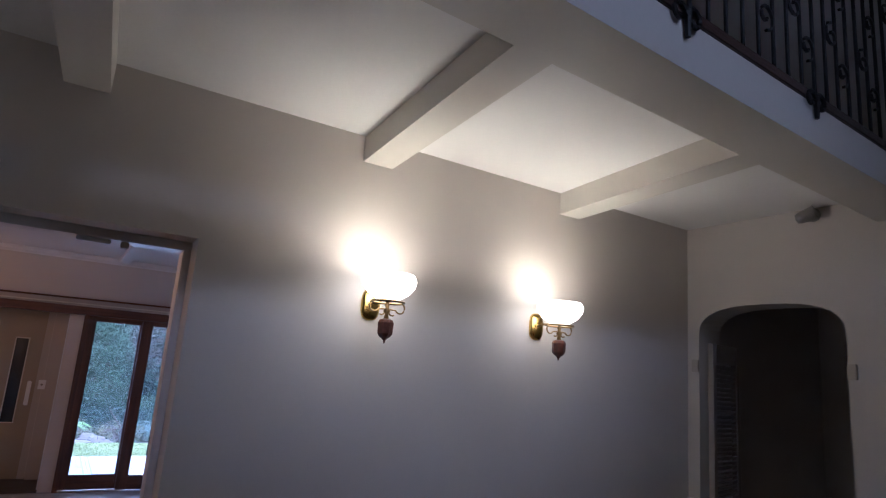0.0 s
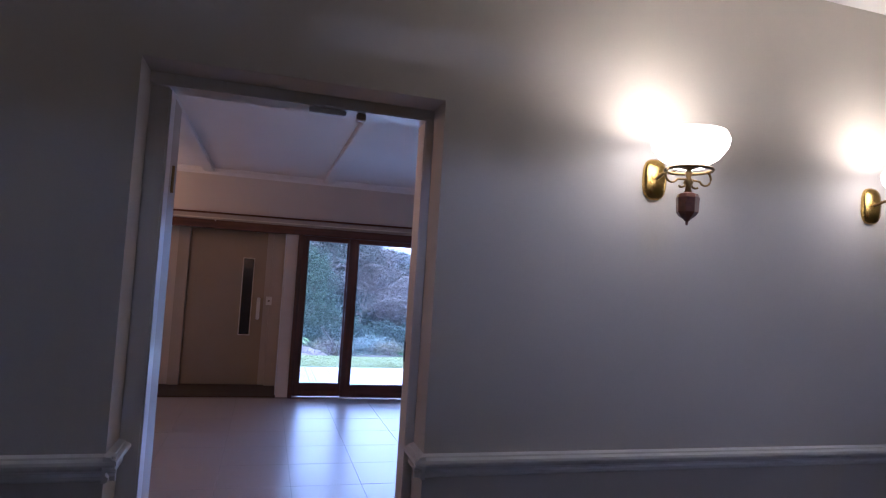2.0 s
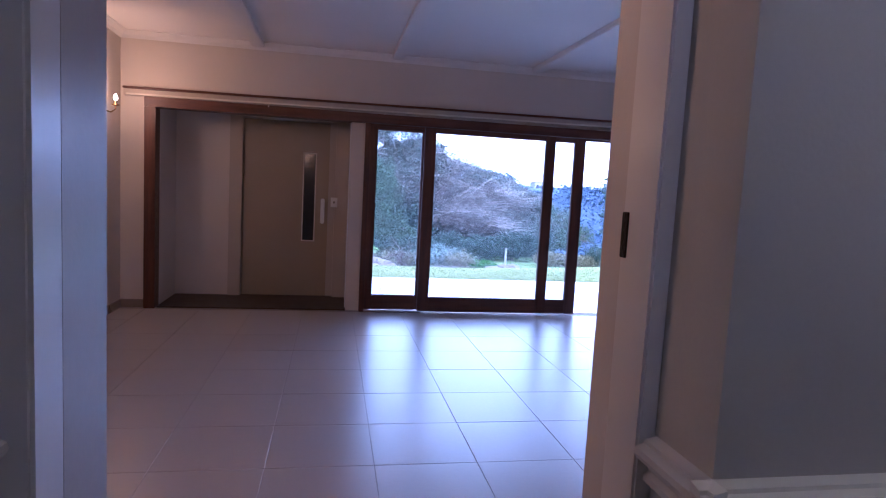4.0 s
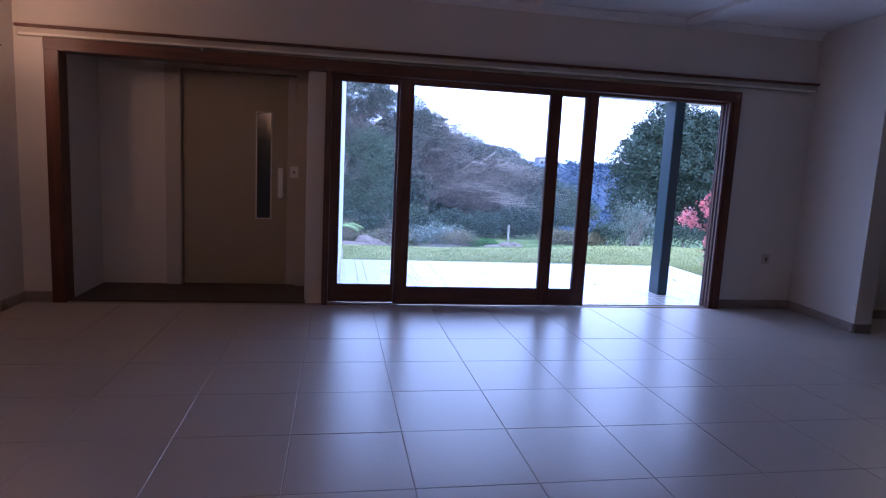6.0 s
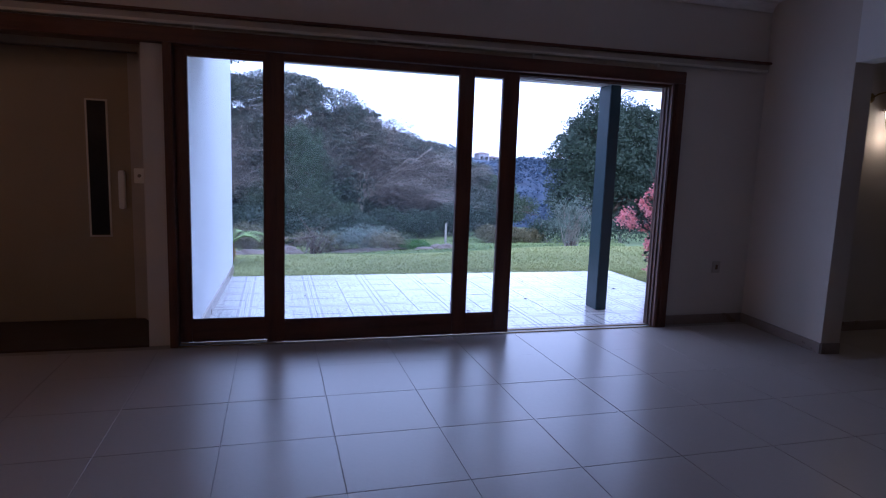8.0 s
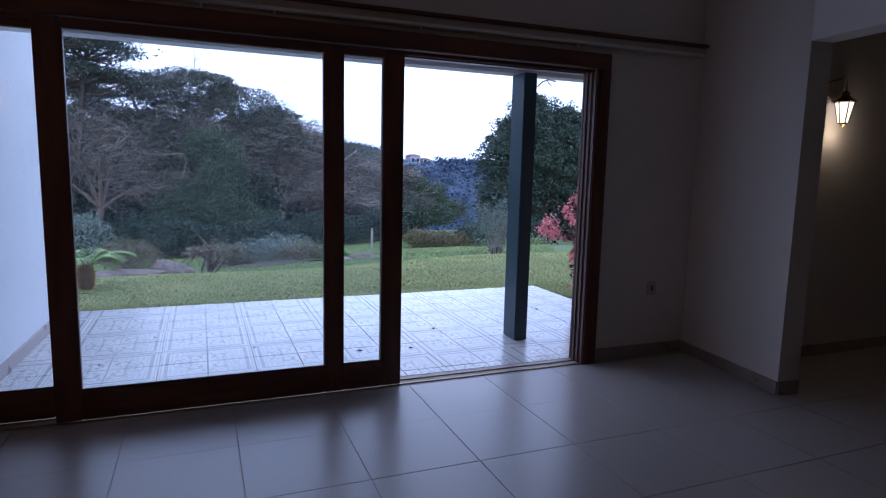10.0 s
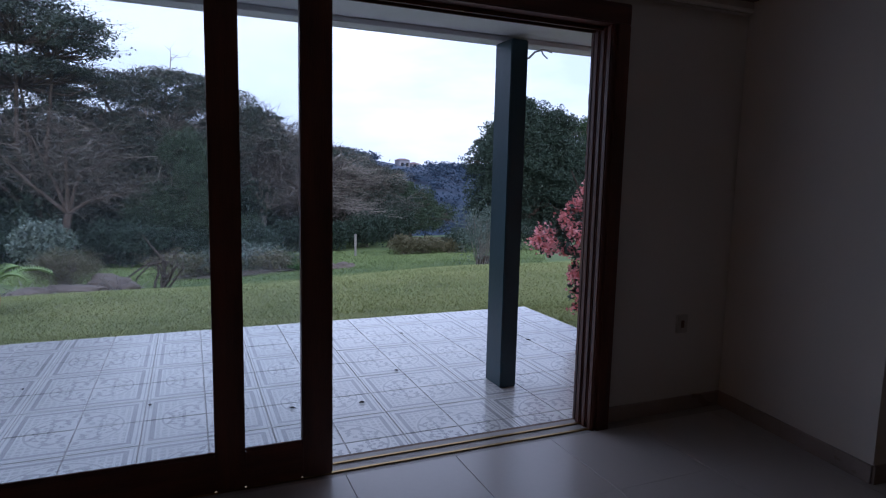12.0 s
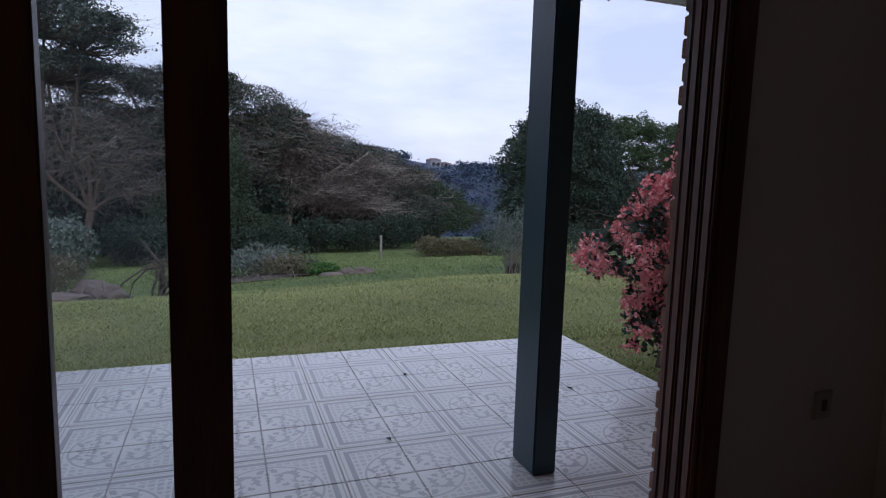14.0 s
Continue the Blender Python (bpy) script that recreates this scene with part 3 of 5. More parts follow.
def louvre_door():
    """White louvred door folded open inside the arch, its colour darkened for the recess."""
    t = thing("louvre_door", pose(RX + 0.06, 2.455, 0.0, 0, 0, 13), "white louvred door darkened for recess shade, folded open inside the arch", "door")
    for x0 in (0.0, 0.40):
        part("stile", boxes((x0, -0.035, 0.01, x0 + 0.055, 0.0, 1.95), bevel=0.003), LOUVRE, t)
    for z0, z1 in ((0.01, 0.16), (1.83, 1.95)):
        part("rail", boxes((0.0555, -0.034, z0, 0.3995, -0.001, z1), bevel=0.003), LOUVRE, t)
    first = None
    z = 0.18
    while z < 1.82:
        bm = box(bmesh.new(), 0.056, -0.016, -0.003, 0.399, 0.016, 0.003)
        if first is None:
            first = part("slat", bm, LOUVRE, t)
            ob = first
        else:
            bm.free()
            ob = new("slat", first.data)
            ob.parent = t
        ob.matrix_basis = pose(0, -0.018, z, -40, 0, 0)
        z += 0.029


louvre_door()
for y, lab in ((2.495, "small wooden latch block on the arch jamb"), (1.575, "small beige wooden latch block beside the arch")):
    bm = boxes((RX - 0.022, y - 0.022, 1.76, RX - 0.0005, y + 0.022, 1.84), bevel=0.003)
    tagged(link("latch_block", bm, LIFTFRAME), lab, "latch", "arch latch blocks")

# ---------- living room shell ----------
structure("floor_slab", boxes((LX - 0.2, HY2, -0.12, PX + 3.2, WY2, -0.0028)), GROUT, "grey grout bed under the living room tiles")
bm = boxes((LX - 0.2, HY2, LZ, PX + 3.0, WY + 1.2, LZ + 0.1))
for x0 in (-0.83, 0.55, 2.05, 3.5):
    box(bm, x0 - 0.06, HY2 + 0.001, LZ - 0.045, x0 + 0.06, WY - 0.002, LZ + 0.01, bevel=0.008)
structure("ceiling_living", bm, CEIL, "white ceiling with slim white beams")
structure("wall_living_left", boxes((LX - 0.2, HY2, 0, LX, WY + 1.0, LZ)), WALL_LIVING, "cream plastered living room wall")
structure("wall_garden_left", boxes((LX, WY, 0, -1.862, WY2, LZ), (-1.862, WY + 0.03, 2.062, 4.055, WY2, LZ), (-1.862, WY, 2.062, 4.055, WY + 0.03, LZ)), WALL_LIVING, "cream wall over the garden doors")
structure("wall_garden_right", boxes((4.055, WY, 0, PX + 0.2, WY2, LZ)), WALL_LIVING, "cream wall beside the garden doors")
bm = bmesh.new()
prism(bm, [(4.748, 7.352), (4.90, 7.335), (5.03, WY - 0.002), (PX, WY - 0.002)], 0, LZ - 0.002)
structure("wall_pier", bm, WALL_LIVING, "cream wall end beside the side room opening")
bm = bmesh.new()
prism(bm, [(4.45, 4.9), (4.70, 4.9), (4.90, 7.336), (4.746, 7.351)], 2.06, LZ - 0.002)
structure("lintel_side_room", bm, CEIL, "white lintel over the side room opening")
structure("wall_living_right", boxes((4.45, HY2, 0, 4.65, 4.899, LZ)), WALL_LIVING, "cream living room wall")
structure("wall_side_room", boxes((4.99, 7.86, 0, PX + 3.0, 7.98, LZ), (PX + 2.9, HY2, 0, PX + 3.0, 7.86, LZ)), WALL_LIVING, "cream side room wall lit by a lantern")
structure("wall_hall_living_side", boxes((RX + 0.25, HY2 - 0.2, 0, PX + 3.0, HY2, LZ)), WALL_LIVING, "cream wall")
# cornice
bm = bmesh.new()
COVE = [(0, 0), (0.008, 0.0), (0.02, 0.03), (0.05, 0.055), (0.07, 0.06), (0.07, 0.068), (0, 0.068)]
extrude_profile(bm, COVE, (PX, WY, LZ - 0.068), (LX, WY, LZ - 0.068))
extrude_profile(bm, COVE, (LX, WY, LZ - 0.068), (LX, HY2, LZ - 0.068))
structure("trim_cornice", bm, CEIL, "white cove cornice")
# tiled skirting
bm = bmesh.new()
SK = [(0, 0), (0.011, 0), (0.011, 0.076), (0.008, 0.08), (0, 0.08)]
for a, b in (((PX, WY, 0.001), (4.06, WY, 0.001)), ((4.748, 7.352, 0.001), (PX, WY - 0.002, 0.001)), ((-1.87, WY, 0.001), (LX, WY, 0.001)), ((LX, WY, 0.001), (LX, HY2, 0.001)), ((4.90, 7.338, 0.001), (4.748, 7.352, 0.001)), ((PX + 2.9, 7.86, 0.001), (5.0, 7.86, 0.001))):
    extrude_profile(bm, SK, a, b)
structure("baseboard", bm, SKIRT, "taupe tile skirting")

# ---------- lift lobby ----------
LY = 8.985
structure("wall_lobby", boxes((-1.95, WY2, 0, -1.755, LY + 0.2, LZ), (-1.755, LY, 0, -1.19, LY + 0.2, LZ), (-1.19, LY, 2.06, 0.11, LY + 0.2, LZ), (0.11, WY + 0.012, 0, 0.248, LY + 0.2, 2.02), (-1.19, LY + 0.18, 0, 0.11, LY + 0.2, 2.06)), WALL_LIVING, "cream lift lobby walls")
structure("ceiling_lobby", boxes((-1.755, WY2, 2.2, 0.11, LY, 2.25)), CEIL, "lobby ceiling")
structure("floor_lobby", boxes((-1.755, WY + 0.002, -0.1, 0.11, LY + 0.1, 0.012), bevel=0.003), DARKFLOOR, "dark brown lobby floor")


def lift():
    t = thing("lift_door", (-0.51, LY, 0.013), "beige steel lift door with a narrow dark window", "lift door")
    part("jamb", boxes((-0.68, -0.05, 0, -0.545, 0.12, 2.03), bevel=0.006), LIFTFRAME, t, "light beige moulded lift jamb")
    part("jamb", boxes((0.475, -0.05, 0, 0.619, 0.12, 2.03), bevel=0.006), LIFTFRAME, t)
    part("head", boxes((-0.5445, -0.048, 1.99, 0.4745, 0.118, 2.06), bevel=0.006), LIFTFRAME, t)
    leaf = part("leaf", boxes((-0.54, 0.0, 0.005, 0.47, 0.04, 1.985), bevel=0.006), LIFT, t, "beige enamelled steel leaf")
    part("side_panel", boxes((0.40, -0.006, 0.005, 0.472, -0.0005, 1.985), bevel=0.002), LIFTFRAME, t)
    part("window_frame", boxes((0.11, -0.010, 0.64, 0.122, 0.0, 1.645), (0.246, -0.010, 0.64, 0.258, 0.0, 1.645), (0.122, -0.010, 0.64, 0.246, 0.0, 0.652), (0.122, -0.010, 1.633, 0.246, 0.0, 1.645)), CREAM, t, "pale window surround")
    part("window_pane", boxes((0.122, -0.005, 0.652, 0.246, -0.001, 1.633)), BLACKGLASS, t, "dark narrow window pane")
    part("handle", boxes((0.318, -0.045, 0.85, 0.362, -0.0005, 1.135), bevel=0.008), WHITEPLATE, t, "white upright pull handle")
    pl = part("call_panel", boxes((0.43, -0.062, 1.045, 0.505, -0.0505, 1.155), bevel=0.003), WHITEPLATE, t, "white call button plate")
    part("button", lathe(bmesh.new(), [(0.013, 0), (0.013, 0.006), (0.009, 0.008), (0, 0.008)], 14, pose(0.467, -0.062, 1.10, 90, 0, 0)), METAL, pl)


lift()

# ---------- timber frame and sliding doors ----------
tf = tagged(link("garden_door_frame", boxes((-1.862, 8.20, 1.965, 4.05, WY2 + 0.02, 2.06), bevel=0.005), WOODH), "dark red-brown timber head frame across lobby and garden doors", kind="structure")
part("post", boxes((-1.862, 8.205, 0.0, -1.758, WY2, 1.965), bevel=0.005), WOOD, tf)
part("jamb", boxes((0.249, 8.205, 0.0, 0.30, WY2 + 0.02, 1.965), bevel=0.004), WOOD, tf)
jb = part("jamb", boxes((3.975, 8.20, -0.02, 4.05, WY2 + 0.02, 1.965), bevel=0.004), WOOD, tf, "grooved timber jamb")
for y in (8.208, 8.256, 8.304):
    part("groove_fillet", boxes((3.945, y, -0.02, 3.9745, y + 0.038, 1.964), bevel=0.007), WOOD, jb)
part("groove_fillet", boxes((3.955, 8.354, -0.02, 3.9745, 8.378, 1.964), bevel=0.004), WOOD, jb)
for y in (8.235, 8.295):
    part("head_runner", boxes((0.301, y + 0.036, 1.945, 3.95, y + 0.045, 1.9645)), WOODH, tf)


def door_leaf(name, x0, x1, stiles, y0, y1, label, z0=0.012, rail=0.15, zt=1.905, ztop=1.955):
    """A glazed timber leaf; stiles are (from, to) with glass between them."""
    t = thing(name, ((x0 + x1) / 2, y0, z0), label, "glass door", "sliding garden doors")
    ox, oy = (x0 + x1) / 2, y0
    for a, b in stiles:
        part("stile", boxes((a - ox, 0, 0, b - ox, y1 - y0, ztop - z0), bevel=0.005), WOOD, t)
    for (a0, a), (b, b1) in zip(stiles, stiles[1:]):
        part("bottom_rail", boxes((a - ox, 0.001, 0, b - ox, y1 - y0 - 0.001, rail), bevel=0.004), WOODH, t)
        part("top_rail", boxes((a - ox, 0.001, zt - z0, b - ox, y1 - y0 - 0.001, ztop - z0), bevel=0.004), WOODH, t)
        part("glazing_bead", boxes((a - ox, 0.006, rail, b - ox, 0.014, rail + 0.012), bevel=0.002), WOODH, t)
        p = part("pane", boxes((a - ox - 0.004, (y1 - y0) / 2 - 0.002, rail - 0.004, b - ox + 0.004, (y1 - y0) / 2 + 0.002, zt - z0 + 0.004)), GLASS, t, "clear glass pane")
        p.visible_shadow = False
    return t


door_leaf("sliding_glass_door", 0.302, 0.93, [(0.302, 0.382), (0.848, 0.93)], 8.285, 8.325, "dark timber framed glass door leaf standing closed")
door_leaf("sliding_glass_door", 0.86, 2.646, [(0.865, 0.985), (2.19, 2.302), (2.522, 2.646)], 8.205, 8.25, "wide dark timber sliding glass door slid half open")
# sill and tracks under the doors
structure("threshold", boxes((0.249, 8.19, -0.05, 4.05, 8.40, -0.012), bevel=0.003), TERRACOTTA, "worn red-brown threshold")
for y in (8.225, 8.30):
    tagged(link("door_track", boxes((0.30, y, -0.012, 3.97, y + 0.008, 0.004), (0.30, y + 0.014, -0.012, 3.97, y + 0.02, 0.0)), OLDBRASS), "thin brown metal sliding door track", "door track", "door tracks", kind="structure")

# curtain track board over the doors
ct = thing("curtain_rail", pose(1.38, WY - 0.001, 2.116, 0, -0.42, 0), "double curtain rail on a pale board with red-brown edge", "curtain rail")
part("board", boxes((-3.43, -0.05, -0.03, 3.46, -0.001, 0.03), bevel=0.004), LIFTFRAME, ct, "pale painted batten")
part("wood_rail", boxes((-3.43, -0.085, 0.0305, 3.46, -0.002, 0.05), bevel=0.006), WOODH, ct, "red-brown wooden top strip")
part("track", boxes((-3.40, -0.075, -0.028, 3.43, -0.0505, -0.012), bevel=0.003), CREAM, ct)
for x in (-2.1, -0.95, 0.2, 0.55, 1.35, 2.4):
    part("glider", boxes((x, -0.072, -0.055, x + 0.012, -0.056, -0.0285), bevel=0.002), CREAM, ct)

# wall socket
so = thing("wall_socket", (4.545, WY, 0.49), "small beige square wall socket above the skirting", "socket")
part("plate", boxes((-0.04, -0.012, -0.05, 0.04, -0.0005, 0.05), bevel=0.004), LIFTFRAME, so)
part("rocker", boxes((-0.012, -0.017, -0.02, 0.012, -0.0125, 0.02), bevel=0.002), TERRACOTTA, so, "red switch rocker")


def candle_sconce(at, turn, label, power):
    """Two-arm brass candle lamp; it stands out along its own x."""
    m = Matrix.Translation(at) @ pose(0, 0, 0, 0, 0, turn)
    t = thing("candle_wall_lamp", m, label, "wall lamp", "candle wall lamps")
    bm = bmesh.new()
    lathe(bm, [(0.0, -0.11), (0.012, -0.1), (0.03, -0.05), (0.022, 0.0), (0.035, 0.05), (0.018, 0.09), (0.0, 0.11)], 14, Matrix.Diagonal((0.6, 1, 1, 1)))
    bmesh.ops.translate(bm, vec=(0.02, 0, 0), verts=bm.verts[:])
    part("backplate", bm, OLDBRASS, t, "", True)
    for s in (-1, 1):
        bm = bmesh.new()
        tube(bm, [(0.03, 0.01 * s, -0.01), (0.06, 0.04 * s, -0.05), (0.09, 0.11 * s, -0.06), (0.11, 0.158 * s, -0.03), (0.11, 0.165 * s, 0.0)], 0.006, 7)
        arm = part("arm", bm, OLDBRASS, t, "", True)
        bm = bmesh.new()
        lathe(bm, [(0.0, 0.0), (0.03, 0.005), (0.034, 0.014), (0.012, 0.016), (0.012, 0.05), (0, 0.05)], 14, Matrix.Translation((0.11, 0.165 * s, 0)))
        part("candle_cup", bm, OLDBRASS, arm, "", True)
        bm = bmesh.new()
        lathe(bm, [(0.0, 0.05), (0.012, 0.052), (0.018, 0.068), (0.015, 0.085), (0.006, 0.10), (0, 0.108)], 12, Matrix.Translation((0.11, 0.165 * s, 0)))
        part("bulb", bm, BULB, arm, "lit candle bulb", True)
    lamp("candle_light", 'POINT', m @ Matrix.Translation((0.12, 0, 0.125)), power, (1.0, 0.50, 0.20), radius=0.06)


candle_sconce((LX, 7.63, 1.905), 0, "ornate brass wall lamp with two lit candle bulbs", 1.25)
candle_sconce((-0.755, HY2, 1.895), 90, "brass two-armed candle wall lamp beside the hall doorway", 2.2)


def lantern():
    t = thing("wall_lantern", (5.68, 7.86, 1.80), "small black and brass lantern with lit glass on a scrolled arm", "lantern")
    bm = bmesh.new()
    lathe(bm, [(0.04, 0.0), (0.04, 0.008), (0.028, 0.016), (0.0, 0.018)], 16, pose(-0.16, 0, 0.12, 90, 0, 0))
    part("backplate", bm, OLDBRASS, t, "", True)
    bm = bmesh.new()
    tube(bm, [(-0.16, -0.015, 0.12), (-0.13, -0.05, 0.15), (-0.08, -0.075, 0.165), (-0.03, -0.08, 0.18), (0.0, -0.08, 0.165), (0.0, -0.08, 0.12)], 0.006, 7)
    part("arm", bm, OLDBRASS, t, "", True)
    c = Matrix.Translation((0, -0.08, 0))
    bm = bmesh.new()
    lathe(bm, [(0.0, 0.125), (0.012, 0.118), (0.008, 0.10), (0.02, 0.09), (0.03, 0.06), (0.065, 0.03), (0.072, 0.02), (0.06, 0.018), (0.0, 0.022)], 6, c)
    part("roof", bm, OLDBRASS, t, "aged brass lantern roof")
    bm = bmesh.new()
    lathe(bm, [(0.03, -0.12), (0.056, 0.017)], 6, c)
    part("glass", bm, LANTERNGLASS, t, "lit faceted lantern glass")
    for i in range(6):
        a = 2 * math.pi * i / 6
        bm = bmesh.new()
        tube(bm, [(0.031 * math.cos(a), -0.08 + 0.031 * math.sin(a), -0.122), (0.058 * math.cos(a), -0.08 + 0.058 * math.sin(a), 0.018), (0.074 * math.cos(a), -0.08 + 0.074 * math.sin(a), 0.03)], 0.004, 5)
        part("glazing_bar", bm, OLDBRASS, t)
    bm = bmesh.new()
    lathe(bm, [(0.0, -0.15), (0.008, -0.145), (0.012, -0.135), (0.034, -0.124), (0.034, -0.118), (0.0, -0.118)], 10, c)
    part("finial", bm, OLDBRASS, t, "", True)
    lamp("lantern_light", 'POINT', Matrix.Translation((5.68, 7.76, 1.61)), 0.34, (1.0, 0.74, 0.40), radius=0.04)


lantern()

# ---------- terrace ----------
TZ = -0.045
structure("terrace_slab", boxes((0.25, 8.40, -0.16, 5.20, 11.005, TZ - 0.004)), GROUT, "terrace bed with dark joints")
bm = bmesh.new()
prism(bm, [(0.10, WY2), (0.36, WY2), (0.45, 11.28), (0.25, 11.29)], -0.2, 3.2)
structure("wall_terrace", bm, EXTWHITE, "white plastered terrace side wall")
bm = bmesh.new()
extrude_profile(bm, [(0, 0), (0.012, 0), (0.012, 0.085), (0, 0.09)], (0.451, 11.27, TZ), (0.361, WY2 + 0.05, TZ))
structure("baseboard_terrace", bm, SKIRT, "grey-brown tile skirting on the terrace wall")
structure("roof_soffit", boxes((0.40, WY2 + 0.02, 2.075, 8.5, 9.22, 2.12)), SOFFIT, "white boarded roof overhang")
structure("roof_fascia", boxes((0.40, 9.10, 2.045, 8.5, 9.22, 2.074), (0.40, 9.2205, 2.045, 8.5, 9.245, 2.22), bevel=0.004), SOFFIT, "white roof edge board")
structure("roof", boxes((-4.3, -4.3, 5.5, 9.0, HY2, 5.6), (-4.3, HY2, 2.77, 9.0, 9.24, 2.85)), TERRACOTTA, "dull red roof over the house")

vp = thing("veranda_post", (3.915, 9.10, TZ), "dark teal painted square timber veranda post", "post")
part("shaft", boxes((-0.055, -0.10, 0.001, 0.055, 0.10, 2.088), bevel=0.006), TEAL, vp)
bm = bmesh.new()
tube(bm, [(0.06, -0.03, 1.99), (0.10, -0.03, 2.0), (0.14, -0.03, 2.04), (0.20, -0.03, 2.06), (0.26, -0.03, 2.05)], 0.006, 6)
tube(bm, [(0.18, -0.03, 2.06), (0.20, -0.03, 2.03), (0.23, -0.03, 2.01)], 0.004, 6)
part("hook", bm, EXTWHITE, vp, "pale wire hook under the roof edge")

# ---------- garden ----------
rng = np.random.default_rng(7)


def smooth01(a, b, v):
    f = np.clip((v - a) / (b - a), 0, 1)
    return f * f * (3 - 2 * f)


def ground_z(x, y):
    """Lawn level with the terrace, then a fall to the hedge, a valley and the far ridge."""
    x, y = np.asarray(x, float), np.asarray(y, float)
    z = -0.085 - 0.02 * np.clip(y - 11, 0, 3) - 0.04 * np.clip(y - 11, 0, 4.5) * smooth01(7.5, 2.0, x)
    z = z - 0.62 * smooth01(13.4, 18.5, y) - 0.13 * np.clip(y - 18.5, 0, 14.5) - 0.045 * np.clip(y - 33, 0, 9)
    z = z - 21 * smooth01(43, 115, y)
    side = 0.04 * (x - 90)
    z = z + (33.2 - 0.03 * side) * smooth01(120, 250, y) * (0.86 + 0.14 * np.sin(x * 0.021 + 1.1))
    z = z + 6 * smooth01(250, 900, y) + np.where(y > 60, 1.2 * np.sin(x * 0.09) * np.sin(y * 0.07), 0)
    z = z - 3.0 * smooth01(12, 60, np.abs(x - 5)) * smooth01(-5, -60, y)
    return z + 0.02 * np.sin(x * 1.3) * np.sin(y * 0.9) * (y > 11.4)


def sheet():
    xs = np.unique(np.concatenate([np.linspace(-12, 30, 64), np.linspace(30, 200, 60), np.linspace(-160, -12, 40), [-1500, -900, -500, -300, 300, 450, 700, 1100, 1500]]))
    ys = np.unique(np.concatenate([np.linspace(8, 46, 90), np.linspace(46, 280, 80), [-1500, -800, -300, -120, -50, -20, -8, 0, 5, 300, 350, 420, 600, 900, 1500]]))
    gx, gy = np.meshgrid(xs, ys)
    gz = ground_z(gx, gy)
    inside = (gx > -4.6) & (gx < 9.2) & (gy > -4.6) & (gy < 8.6)
    gz[inside] = -0.25
    nx, ny = len(xs), len(ys)
    i = np.arange(nx * ny).reshape(ny, nx)
    q = np.stack([i[:-1, :-1], i[:-1, 1:], i[1:, 1:], i[1:, :-1]], -1).reshape(-1, 4)
    me = bpy.data.meshes.new("ground")
    me.from_pydata(np.stack([gx, gy, gz], -1).reshape(-1, 3).tolist(), [], q.tolist())
    me.polygons.foreach_set("use_smooth", [True] * len(me.polygons))
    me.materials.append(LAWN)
    return tagged(new("ground", me), "mown green lawn falling to a wooded valley", kind="structure")


sheet()


def quads(name, centers, size, material, parent=None, aspect=0.6, flat=0.0, label="", jitter=0.4, droop=0.0):
    """Many small leaf blades with random turns, as one mesh; flat pulls them towards level."""
    n = len(centers)
    c = np.asarray(centers, float)
    a = rng.normal(size=(n, 3))
    a[:, 2] = a[:, 2] * (1 - flat) - droop
    a /= np.linalg.norm(a, axis=1)[:, None] + 1e-9
    b = rng.normal(size=(n, 3))
    b[:, 2] *= (1 - flat)
    b -= a * (a * b).sum(1)[:, None]
    b /= np.linalg.norm(b, axis=1)[:, None] + 1e-9
    s = size * (1 + jitter * rng.uniform(-1, 1, n))[:, None]
    nrm = np.cross(a, b)
    v = np.stack([c - a * s, c + b * s * aspect + nrm * s * 0.15, c + a * s, c - b * s * aspect + nrm * s * 0.15], 1).reshape(-1, 3)
    f = np.arange(4 * n).reshape(n, 4)
    me = bpy.data.meshes.new(name)
    me.from_pydata(v.tolist(), [], f.tolist())
    me.materials.append(material)
    ob = new(name, me)
    if parent:
        ob.parent = parent
        ob.matrix_parent_inverse = parent.matrix_world.inverted()
    if label:
        ob["label"] = label
    return ob


def blob_points(blobs, n, shell=0.55, lump=0.25, under=0.35):
    """Points in the outer shell of lumpy ellipsoids (x, y, z, rx, ry, rz), fewer underneath."""
    w = np.array([b[3] * b[4] + b[4] * b[5] + b[3] * b[5] for b in blobs])
    w = w / w.sum()
    out = []
    for b, k in zip(blobs, rng.multinomial(n, w)):
        d = rng.normal(size=(int(k * 1.6) + 4, 3))
        d /= np.linalg.norm(d, axis=1)[:, None]
        d = d[(d[:, 2] > -under) | (rng.random(len(d)) < 0.3)][:k]
        ph = rng.uniform(0, 6.28, 6)
        lum = 1 + lump * (np.sin(5 * d[:, 0] + ph[0]) * np.sin(5 * d[:, 1] + ph[1]) + 0.6 * np.sin(11 * d[:, 0] + ph[2]) * np.sin(11 * d[:, 2] + ph[3]) * np.sin(9 * d[:, 1] + ph[4]))
        r = (shell + (1 - shell) * rng.random(len(d)) ** 0.5) * lum
        out.append(np.array(b[:3]) + d * r[:, None] * np.array(b[3:]))
    return np.concatenate(out)


